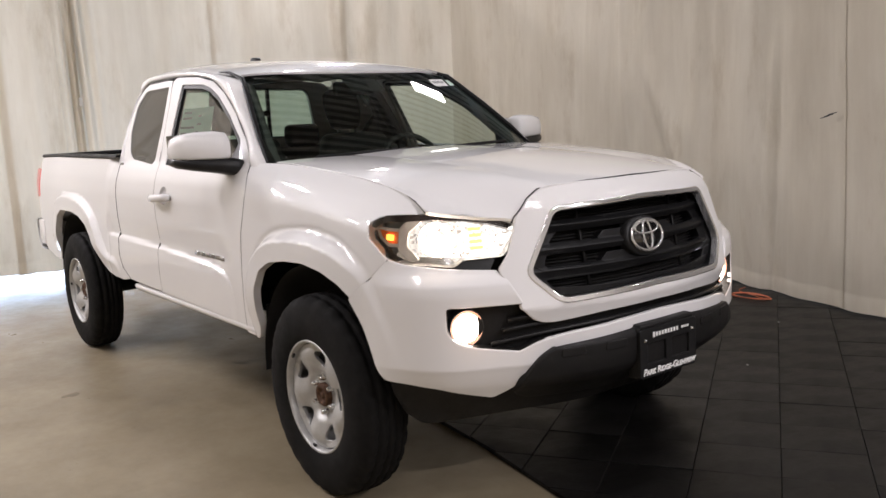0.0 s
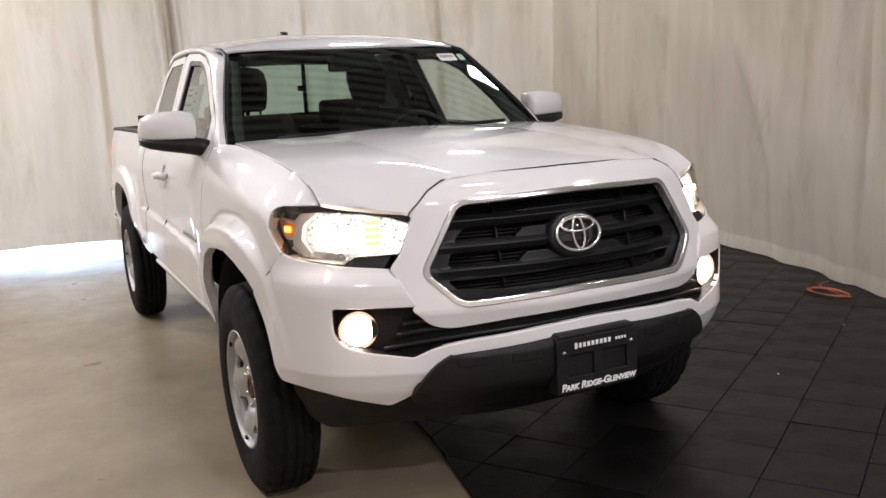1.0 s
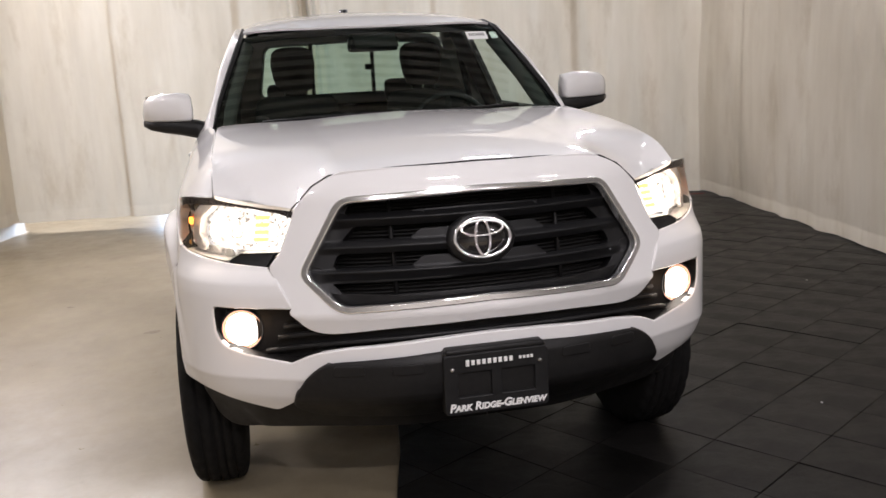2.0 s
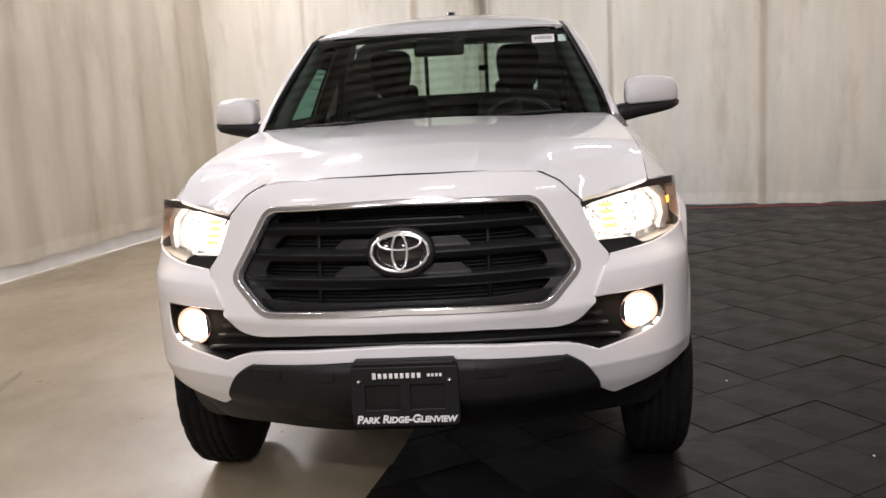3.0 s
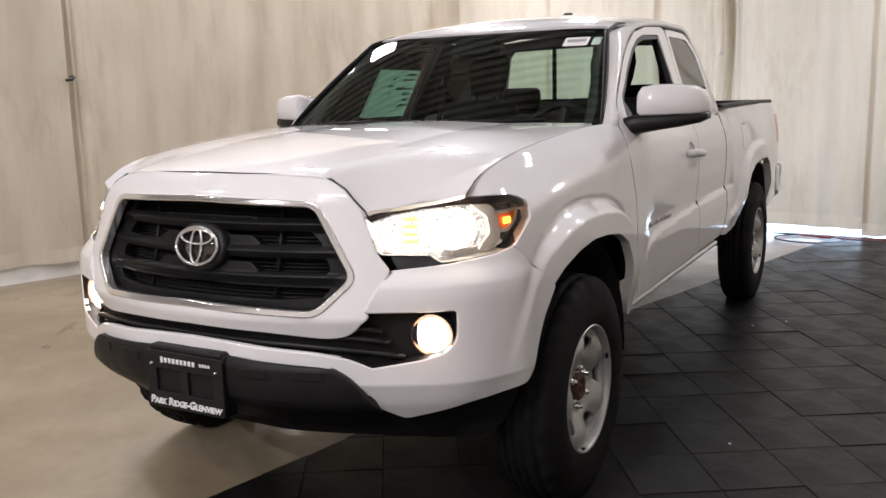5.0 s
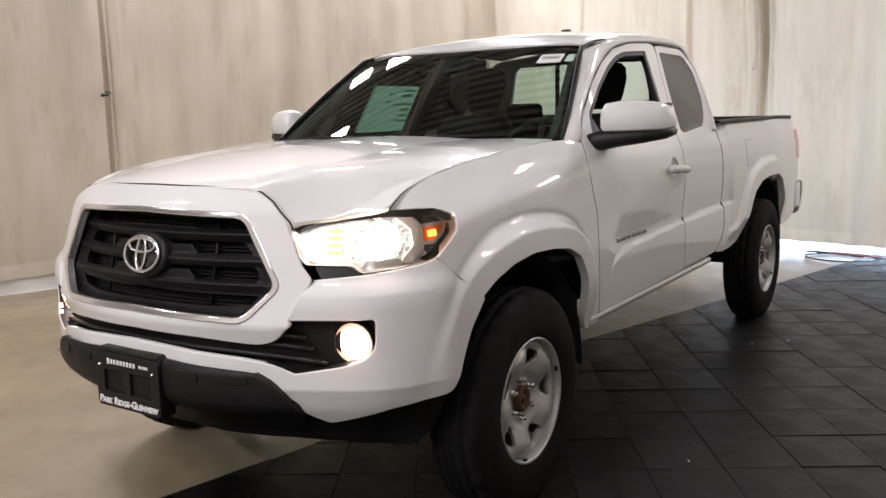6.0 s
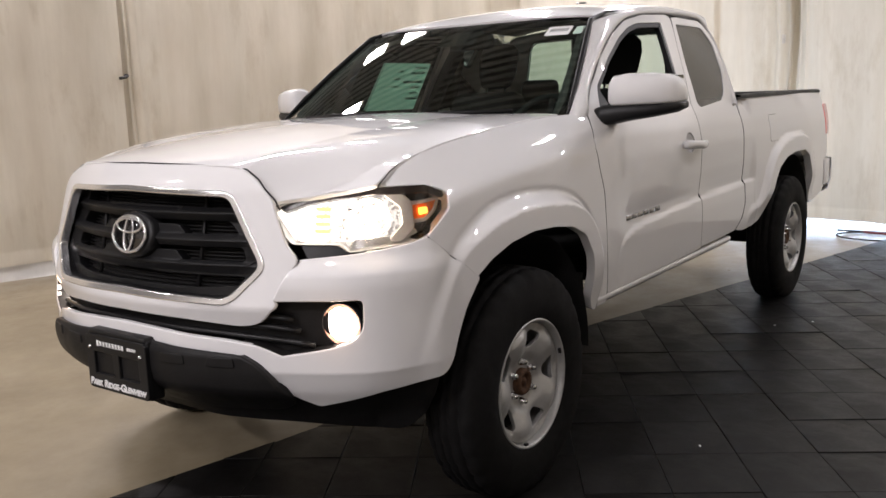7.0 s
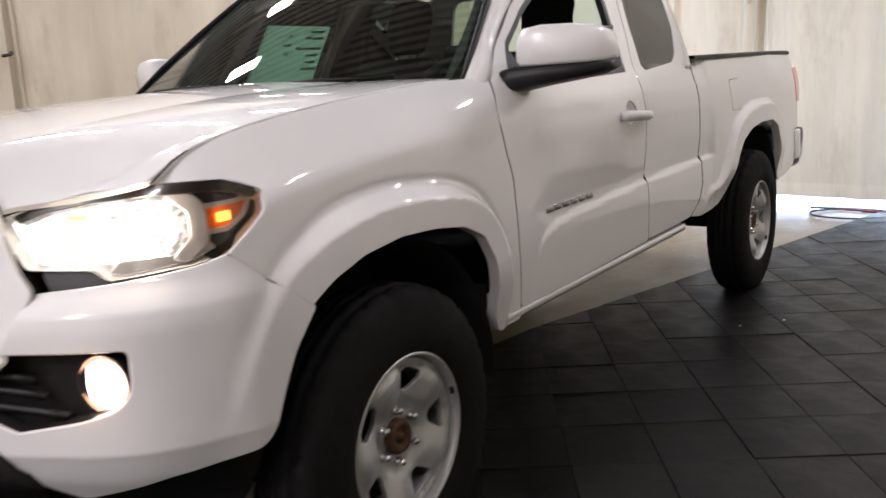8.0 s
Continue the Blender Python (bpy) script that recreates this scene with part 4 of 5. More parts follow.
    for (x, z), b in zip(top, inner):
        a = SIDE(x, z) + np.array((0, 0.002, 0))
        row = []
        for k in np.linspace(0, 1, 7):
            bow = 0.022 * 4 * k * (1 - k) * 0.7
            p = a * (1 - k) + b * k
            row.append((p[0] + bow * 0.3, s * (p[1] + bow * 0.6), p[2] + bow * 0.8))
        rows.append([(a[0], s * (a[1] - 0.03), a[2] - 0.008)] + row)
    rows = np.array(rows)
    rows[0] += np.array((0.0, -0.03 * s, -0.03))
    fine = []
    for i in range(len(rows) - 1):
        p0, p1, p2, p3 = rows[max(0, i - 1)], rows[i], rows[i + 1], rows[min(len(rows) - 1, i + 2)]
        for t in np.linspace(0, 1, 6, endpoint=False):
            fine.append(0.5 * (2 * p1 + (p2 - p0) * t + (2 * p0 - 5 * p1 + 4 * p2 - p3) * t * t + (3 * p1 - p0 - 3 * p2 + p3) * t ** 3))
    fine.append(rows[-1])
    loft("roof_pillar", PAINT, truck, fine if flip else fine[::-1])
    edge = [SCREEN(y - 0.006, z) for y, z in inn] + [roof_skin(x, 0.594) for x in (-1.22, -1.34)]
    tube("screen_seal", TRIM, truck, [(p[0] + 0.004, s * p[1], p[2] + 0.004) for p in edge], [0.002, 0.004, 0.010, 0.012, 0.012, 0.012] + [0.007, 0.002], n=6)
    tail = sheet("tail_lamp", RED, truck, side_skin(0.003), rounded([(-4.228, 0.980), (-4.30, 0.975), (-4.315, 1.185), (-4.21, 1.178)], 0.012), out=Y_OUT, step=0.03, roll=0.004, lip=0.12, flip=flip, label="red tail lamp")
    tyre_liner = [[(0.47 * math.cos(k) + cx, s * min(y, 0.845 if math.cos(k) > 0.2 else 0.90), 0.42 + 0.47 * math.sin(k)) for k in np.linspace(0.30, math.pi + 0.05, 24)] for cx in (0.02, ) for y in (0.50, 0.70, 0.880)]
    loft("wheel_liner", DEEP, truck, tyre_liner)
    loft("wheel_liner", DEEP, truck, [[(p[0] - 3.236 + (0.0), p[1], p[2] + 0.015) for p in r] for r in tyre_liner])

# dark tubes in the panel gaps: their shade put in as black, besides door seals
def seam(P, pts, flip, r=0.0035):
    fine = []
    for a, b in zip(pts, pts[1:]):
        m = max(1, int(math.dist(a[:2], b[:2]) / 0.03))
        fine += [(a[0] + (b[0] - a[0]) * j / m, a[1] + (b[1] - a[1]) * j / m) for j in range(m)]
    fine.append(pts[-1][:2])
    tube("panel_gap_shade", TRIM, truck, [P(a, b) * (1, -1 if flip else 1, 1) for a, b in fine], r, n=6)


for flip in BOTH:
    inset = side_skin(-0.0035)
    seam(inset, [(-0.634, 1.243), (-0.565, 1.144), (-0.575, 1.05), (-0.605, 0.96), (-0.618, 0.80), (-0.621, 0.67), (-0.618, 0.55)], flip)
    seam(inset, CUT, flip)
    seam(inset, [(x - 0.006, z) for x, z, *_ in CAB_END[3:]], flip, 0.005)
    seam(inset, [(-0.640, 1.245), (-0.736, 1.337), (-0.906, 1.474), (-1.105, 1.575), (-1.285, 1.639), (-1.515, 1.676), (-1.81, 1.692), (-1.95, 1.686), (-2.268, 1.681), (-2.34, 1.625)], flip, 0.0025)
    seam(inset, [(0.302, 0.806), (0.470, 0.948)], flip, 0.0018)
    seam(lambda x, k: np.array((x, 0.7305, float(fender_line(x)) - 0.006)), [(0.545, 0), (0.53, 0), (0.49, 0), (0.38, 0), (0.19, 0), (0.0, 0), (-0.24, 0), (-0.50, 0)], flip, 0.0022)
    seam(lambda y, z: nose_skin(0.0)(y, z) + np.array((-0.006, 0, 0.001)), [(0.0, 1.168), (0.2, 1.165), (0.33, 1.160), (0.405, 1.151), (0.455, 1.125), (0.514, 1.067), (0.530, 1.040)], flip, 0.0025)
    seam(nose_skin(-0.008), [(0.527, 1.015), (0.555, 0.952), (0.592, 0.905), (0.540, 0.798)], flip, 0.002)

# fuel door, bed box, tailgate, rear bumper
sheet("fuel_door", PAINT, truck, side_skin(0.0015), shrunk(rounded(FUEL, 0.03), 0.006), out=Y_OUT, step=0.03, roll=0.002, lip=0.02)
bedbox = box("bed_floor", SATIN, truck, -3.30, 0, 0.80, 1.85, 1.45, 0.04, 0.005, label="black bed floor")
for s in (1, -1):
    box("bed_wall", SATIN, truck, -3.30, s * 0.735, 1.04, 1.84, 0.03, 0.46, 0.01)
box("bed_front", SATIN, truck, -2.40, 0, 1.02, 0.04, 1.60, 0.50, 0.01)
gate = box("tailgate", PAINT, truck, -4.245, 0, 0.98, 0.06, 1.50, 0.56, 0.02)
box("gate_cap", BLACK, gate, -4.245, 0, 1.272, 0.085, 1.50, 0.03, 0.01)
rb = loft("rear_bumper", PAINT, truck, [[(x, y, z) for x, z in ((-4.18, 0.82), (-4.33 - 0.07 * (1 - abs(y) ** 4), 0.80), (-4.36 - 0.07 * (1 - abs(y) ** 4), 0.74), (-4.34 - 0.07 * (1 - abs(y) ** 4), 0.64), (-4.30, 0.58), (-4.14, 0.58))] for y in np.linspace(-0.87, 0.87, 21)], label="white rear bumper")
for s in (1, -1):
    box("bumper_end", PAINT, rb, -4.245, s * 0.846, 0.71, 0.17, 0.05, 0.20, 0.022)
    box("bumper_seam", SATIN, rb, -4.25, s * 0.850, 0.60, 0.16, 0.03, 0.02, 0.006)

# roof, screens, cab back
sheet("roof", PAINT, truck, roof_skin, rounded([(-1.015, 0.0), (-1.03, 0.3), (-1.075, 0.52), (-1.11, 0.597, 0.02), (-1.6, 0.600), (-2.3, 0.600), (-2.46, 0.57, 0.05), (-2.50, 0.3), (-2.50, -0.3), (-2.46, -0.57, 0.05), (-2.3, -0.600), (-1.6, -0.600), (-1.11, -0.597, 0.02), (-1.075, -0.52), (-1.03, -0.3)], 0.03), out=Z_OUT, step=0.04, roll=0.002, lip=0.008)
WIND = mirrored([(0.0, 1.235), (0.5, 1.225), (0.742, 1.225, 0.02), (0.728, 1.33), (0.680, 1.45), (0.638, 1.55), (0.602, 1.628, 0.03), (0.4, 1.642), (0.0, 1.652)])
wind = rounded(WIND, 0.02)
screen = sheet("windshield", GLASS, truck, screen_skin(0.0), wind, step=0.05, roll=0.002, lip=0.006, label="green-tinted windshield with window stickers")
sheet("screen_border", TRIM, screen, screen_skin(-0.004), shrunk(wind, 0.002), [shrunk(wind, 0.026)], step=0.06, roll=0, lip=0.006)


def on_screen(name, mat, y0, y1, z0, z1, off=0.0012, label=""):
    return sheet(name, mat, screen, screen_skin(off), rounded([(y0, z0), (y1, z0), (y1, z1), (y0, z1)], 0.004), step=0.05, roll=0, lip=0.001, label=label)


on_screen("shade_band", simple("shade_band", (0.02, 0.025, 0.024), 0.5, grain=20), -0.10, 0.10, 1.555, 1.63, -0.02)
on_screen("sticker", PAPER, 0.44, 0.545, 1.572, 1.610, label="white barcode sticker")
for k in range(9):
    on_screen("sticker_bar", INK, 0.455 + k * 0.009, 0.455 + k * 0.009 + 0.004, 1.588, 1.602, 0.0024)
on_screen("sticker", GREENPAPER, 0.562, 0.598, 1.574, 1.606, label="pale green sticker")


def cab_back(off=0.0):
    def P(y, z):
        y, z = np.asarray(y, float), np.asarray(z, float)
        return np.stack([-2.44 + off + 0.10 * (np.abs(y) / 0.8) ** 4 - 0.05 * np.maximum(1.3 - z, 0) + 0.12 * np.maximum(z - 1.35, 0) ** 1.5 * 0.5, y, z], -1)
    return P


BACK_WIN = mirrored([(0.0, 1.335), (0.52, 1.335, 0.04), (0.47, 1.635, 0.05), (0.0, 1.645)])
back_win = rounded(BACK_WIN, 0.04)
back = sheet("cab_back", PAINT, truck, cab_back(), rounded(mirrored([(0.0, 0.75), (0.80, 0.75), (0.80, 1.25), (0.60, 1.67, 0.05), (0.0, 1.735)]), 0.03), [back_win], out=(-1, 0, 0), step=0.06, roll=0.004, lip=0.03)
sheet("rear_window", GLASS, back, cab_back(0.012), shrunk(back_win, -0.01), out=(-1, 0, 0), step=0.08, roll=0, lip=0.004)
for flip in BOTH:
    rows = []
    for x, z, yb in ((-2.345, 1.640, 0.600), (-2.385, 1.585, 0.640), (-2.402, 1.50, 0.680), (-2.402, 1.414, 0.720), (-2.382, 1.33, 0.760), (-2.366, 1.262, 0.790), (-2.33, 1.18, 0.80)):
        a, b = SIDE(x, z), cab_back()(yb, z + 0.02)
        mid = (a + b) / 2 + np.array((-0.012, 0.012, 0.0))
        rows.append([a - np.array((0, 0.02, 0)), a, (a + mid) / 2 + np.array((-0.002, 0.002, 0)), mid, (mid + b) / 2 + np.array((-0.002, 0.002, 0)), b])
    loft("rear_pillar", PAINT, truck, rows, flip=flip)
for y in (-0.19, 0.19):
    box("window_post", TRIM, back, -2.425, y, 1.49, 0.02, 0.024, 0.31, 0.004)
box("window_latch", TRIM, back, -2.41, 0.165, 1.49, 0.03, 0.05, 0.035, 0.008)
box("cowl", TRIM, truck, -0.50, 0, 1.222, 0.20, 1.40, 0.03, 0.01)
for y, x in ((0.02, -0.50), (-0.55, -0.56)):
    wiper = tube("wiper", TRIM, truck, [(float(SCREEN(y, 1.262)[0]) + 0.02, y, 1.262), (float(SCREEN(y + 0.25, 1.268)[0]) + 0.018, y + 0.25, 1.270), (float(SCREEN(y + 0.52, 1.27)[0]) + 0.016, y + 0.52, 1.272)], 0.008, n=6)
loft("antenna", SATIN, truck, [[(-2.15 + dx * k, 0.0 + w * k2, 1.782 + h) for dx, w, k2 in ((0.075, 0.0, 1), (0.03, 0.022, 1), (-0.04, 0.024, 1), (-0.07, 0.0, 1), (-0.04, -0.024, 1), (0.03, -0.022, 1))] for h, k in ((0.0, 1.0), (0.018, 0.85), (0.034, 0.55), (0.040, 0.2))], True, "black stub antenna base", cap=True)

# cabin
cabin = box("dashboard", CABIN, truck, -0.86, 0, 1.12, 0.42, 1.44, 0.22, 0.06)
box("dash_top", CABIN, cabin, -0.80, 0.38, 1.215, 0.26, 0.40, 0.06, 0.03)
wheel_m = Matrix.Translation((-1.05, 0.37, 1.15)) @ Euler((0, radians(62), 0)).to_matrix().to_4x4()
steer = tube("steering_wheel", CABIN, truck, [tuple(wheel_m @ Vector((0.19 * math.cos(k), 0.19 * math.sin(k), 0))) for k in np.linspace(0, 2 * math.pi, 32, endpoint=False)], 0.016, closed=True)
round_on("wheel_boss", CABIN, steer, wheel_m, [(0.0, 0.02), (0.05, 0.018), (0.075, -0.01)], 20)
for k in (0.0, math.pi, -math.pi / 2):
    tube("wheel_spoke", CABIN, steer, [tuple(wheel_m @ Vector((r * math.cos(k), r * math.sin(k), 0))) for r in (0.05, 0.18)], 0.014)
for y in (0.38, -0.34):
    seat = box("seat", FABRIC, truck, -1.45, y, 0.92, 0.52, 0.50, 0.16, 0.06, (0, -6, 0), label="dark cloth bucket seat")
    box("backrest", FABRIC, seat, -1.73, y, 1.12, 0.15, 0.45, 0.46, 0.07, (0, 14, 0))
    for s in (1, -1):
        box("bolster", FABRIC, seat, -1.69, y + s * 0.19, 1.07, 0.16, 0.08, 0.38, 0.035, (0, 14, 0))
    loft("headrest", FABRIC, seat, [[(-1.80 + 0.25 * (z - 1.45) * -1 + 0.05 * d * math.cos(k), y + w * math.copysign(abs(math.sin(k)) ** 0.6, math.sin(k)), z) for k in np.linspace(0, 2 * math.pi, 20, endpoint=False)] for z, w, d in ((1.365, 0.07, 0.5), (1.38, 0.095, 0.9), (1.44, 0.112, 1.1), (1.52, 0.122, 1.15), (1.575, 0.112, 1.0), (1.60, 0.085, 0.7), (1.608, 0.04, 0.3))], True, cap=True)
    for s in (1, -1):
        tube("headrest_post", NUT, seat, [(-1.76, y + s * 0.06, 1.30), (-1.78, y + s * 0.06, 1.38)], 0.006)
box("rear_seat", FABRIC, truck, -2.30, 0, 1.02, 0.14, 1.36, 0.50, 0.04)
for y in (0.36, -0.36):
    box("rear_headrest", FABRIC, truck, -2.31, y, 1.34, 0.08, 0.24, 0.14, 0.035)
box("console", CABIN, truck, -1.35, 0, 0.92, 0.70, 0.22, 0.22, 0.04)
rv = box("rear_view_mirror", CABIN, truck, -1.04, 0.0, 1.575, 0.035, 0.24, 0.07, 0.02)
box("mirror_stem", CABIN, rv, -1.01, 0, 1.61, 0.03, 0.03, 0.06, 0.008)
for y in (0.33, -0.33):
    box("sun_visor", LINER, truck, -1.16, y, 1.645, 0.17, 0.40, 0.02, 0.008, (0, 12, 0))
sheet("headliner", LINER, truck, lambda x, y: roof_skin(x, y) - np.array((0, 0, 0.05)), rounded([(-1.09, -0.57), (-1.09, 0.57), (-2.42, 0.57), (-2.42, -0.57)], 0.05), out=(0, 0, -1), step=0.1, roll=0, lip=0.01)
for s in (1, -1):
    box("door_card", CABIN, truck, -1.50, s * 0.790, 0.92, 1.70, 0.06, 0.56, 0.03)
    tube("cabin_pillar", LINER, truck, [(float(SCREEN(y, z)[0]) - 0.05, s * (y - 0.045), z) for y, z in ((0.745, 1.24), (0.70, 1.40), (0.63, 1.58))], 0.035)
    tube("seat_belt", CABIN, truck, [(-1.86, s * 0.62, 1.55), (-1.80, s * 0.66, 1.25), (-1.74, s * 0.68, 0.95)], [0.02, 0.016, 0.016], n=6)
    tube("door_pillar", CABIN, truck, [(-1.86, s * 0.60, 1.66), (-1.76, s * 0.70, 1.40), (-1.72, s * 0.78, 1.20)], 0.04)
# price sheet inside the passenger window
sheet("window_sticker", PRICE_SHEET, truck, side_skin(-0.022), rounded([(-1.16, 1.27), (-1.575, 1.27), (-1.635, 1.515), (-1.235, 1.515)], 0.004), out=Y_OUT, step=0.05, roll=0, lip=0.001, flip=True, label="pale green price sheet in the window")
for k, (a, b, z) in enumerate(((-1.50, -1.60, 1.49), (-1.48, -1.60, 1.462), (-1.42, -1.60, 1.415), (-1.50, -1.58, 1.385), (-1.50, -1.57, 1.355), (-1.48, -1.58, 1.325), (-1.36, -1.40, 1.47), (-1.34, -1.39, 1.43), (-1.35, -1.38, 1.39))):
    sheet("print_bar", INK, truck, side_skin(-0.0205), rounded([(a, z), (b, z), (b - 0.003, z + 0.010), (a - 0.003, z + 0.010)], 0.001), out=Y_OUT, step=0.05, roll=0, lip=0.0005, flip=True)

# underside
under = box("chassis", DEEP, truck, -1.85, 0, 0.56, 4.2, 0.95, 0.20, 0.03)
box("engine_bay", DEEP, truck, 0.10, 0, 0.78, 1.06, 1.06, 0.56, 0.05)
box("cab_floor", DEEP, truck, -1.45, 0, 0.66, 1.75, 1.58, 0.12, 0.03)
box("crossmember", DEEP, truck, 0.05, 0, 0.40, 0.20, 1.10, 0.10, 0.03)
tube("rear_axle", DEEP, truck, [(-3.236, -0.7, 0.387), (-3.236, 0.7, 0.387)], 0.05)
for s in (1, -1):
    tube("front_axle", DEEP, truck, [(0, s * 0.25, 0.42), (0, s * 0.72, 0.387)], 0.045)
    box("mud_flap", DEEP, truck, -0.445, s * 0.66, 0.615, 0.02, 0.40, 0.12, 0.005)

# plate bracket
bracket = box("plate_bracket", BLACK, truck, 0.907, 0.0, 0.570, 0.05, 0.298, 0.185, 0.008, label="black number plate bracket with white lettering")
box("bracket_hood", BLACK, bracket, 0.902, 0.0, 0.660, 0.070, 0.285, 0.020, 0.008)
holder = sheet("plate_frame", SATIN, bracket, lambda y, z: np.stack([0.942 + 0 * np.asarray(y, float), np.asarray(y, float), np.asarray(z, float)], -1), rounded([(-0.148, 0.484), (0.148, 0.484), (0.148, 0.652), (-0.148, 0.652)], 0.012), [rounded([(0.012, 0.528), (0.114, 0.528), (0.114, 0.604), (0.012, 0.604)], 0.004), rounded([(-0.114, 0.528), (-0.012, 0.528), (-0.012, 0.604), (-0.114, 0.604)], 0.004)], step=0.05, roll=0.003, lip=0.012)
for y in (-0.126, 0.126):
    round_on("bolt", NUT, holder, Matrix.Translation((0.943, y, 0.614)) @ Euler((0, radians(90), 0)).to_matrix().to_4x4(), [(0.0, 0.006), (0.005, 0.005), (0.007, 0.0)], 10)


def writing(name, text, y, z, x, size, parent, mat):
    cu = bpy.data.curves.new(name, "FONT")
    cu.body, cu.size, cu.align_x, cu.align_y, cu.extrude, cu.offset = text, size, "CENTER", "CENTER", 0.0008, 0.0011
    cu.shear, cu.small_caps_scale = 0.18, 0.76
    for f in cu.body_format:
        f.use_small_caps = True
    cu.materials.append(mat)
    ob = new(name, cu)
    ob.parent = parent
    ob.matrix_basis = Matrix.Translation((x, y, z)) @ Euler((radians(90), 0, radians(90))).to_matrix().to_4x4()
    return ob


line = writing("lettering", "Park Ridge-Glenview", 0.0, 0.503, 0.9445, 0.0318, holder, LETTER)
for y, w, h in [(-0.083 + 0.0156 * k, 0.0098, 0.0185 if k == 0 else 0.0145) for k in range(9)] + [(0.069 + 0.0110 * k, 0.0075, 0.009) for k in range(4)]:
    box("lettering_bar", LETTER, holder, 0.9440, y, 0.630, 0.002, w, h, 0.0006)

# wheels
TYRE_R, RIM_R = 0.387, 0.213
tread = [(RIM_R - 0.006, 0.088), (RIM_R, 0.100), (RIM_R + 0.006, 0.103), (0.232, 0.109), (0.262, 0.1140), (0.29, 0.1145), (0.32, 0.111), (0.343, 0.106), (0.360, 0.100), (0.372, 0.092)]
TREAD_OUT = tread + [(0.3800, 0.082), (0.3835, 0.062), (0.3755, 0.060), (0.3755, 0.052), (0.386, 0.050), (0.3868, 0.022), (0.3770, 0.020), (0.3770, 0.012), (0.387, 0.010)]
PROFILE = TREAD_OUT + [(r, -0.76 * o) for r, o in reversed(TREAD_OUT)]


def tyre_mesh():
    n = 120
    grid = spun(PROFILE, n)
    for j in range(n):
        if j % 4 == 0:
            for i, (r, o) in enumerate(PROFILE):
                if r > 0.358 and abs(o) > (0.056 if o > 0 else 0.043):
                    grid[i, j, [0, 2]] *= (r - 0.0075) / r
        elif j % 4 == 2:
            for i, (r, o) in enumerate(PROFILE):
                if r > 0.378 and -0.043 < o < 0.056:
                    grid[i, j, [0, 2]] *= (r - 0.005) / r
    return grid


TYRE = tyre_mesh()


disc_depth = pchip([(0.0, 0.050), (0.055, 0.050), (0.075, 0.052), (0.098, 0.064), (0.13, 0.077), (0.158, 0.084), (0.182, 0.084), (0.202, 0.082)])


def wheel_face(a, b):
    """The disc by (x, z) in the wheel's plane; returns it set into the rim."""
    r = np.hypot(a, b)
    k = np.arctan2(b, a)
    d = disc_depth(r)
    ridge = 0.5 + 0.5 * np.cos(5 * (k - math.pi / 2 - math.pi / 5))
    d = d + 0.014 * ridge ** 1.5 * ease(0.07, 0.11, r) * (1 - ease(0.17, 0.195, r)) - 0.010 * (1 - ridge) ** 2 * ease(0.10, 0.13, r) * (1 - ease(0.180, 0.192, r))
    return np.stack([a, d, b], -1)


SLITS = []
for k in range(5):
    a0 = math.pi / 2 + k * 2 * math.pi / 5
    wedge = [(0.116, -0.12), (0.150, -0.275), (0.174, -0.265), (0.181, 0.0), (0.174, 0.265), (0.150, 0.275), (0.116, 0.12)]
    SLITS.append(rounded([(r * math.cos(a0 + t), r * math.sin(a0 + t)) for r, t in wedge], 0.014, 0.01))
RING = np.array([(0.199 * math.cos(k), 0.199 * math.sin(k)) for k in np.linspace(0, 2 * math.pi, 72, endpoint=False)])
BORE = np.array([(0.046 * math.cos(k), 0.046 * math.sin(k)) for k in np.linspace(0, 2 * math.pi, 28, endpoint=False)])
first = None
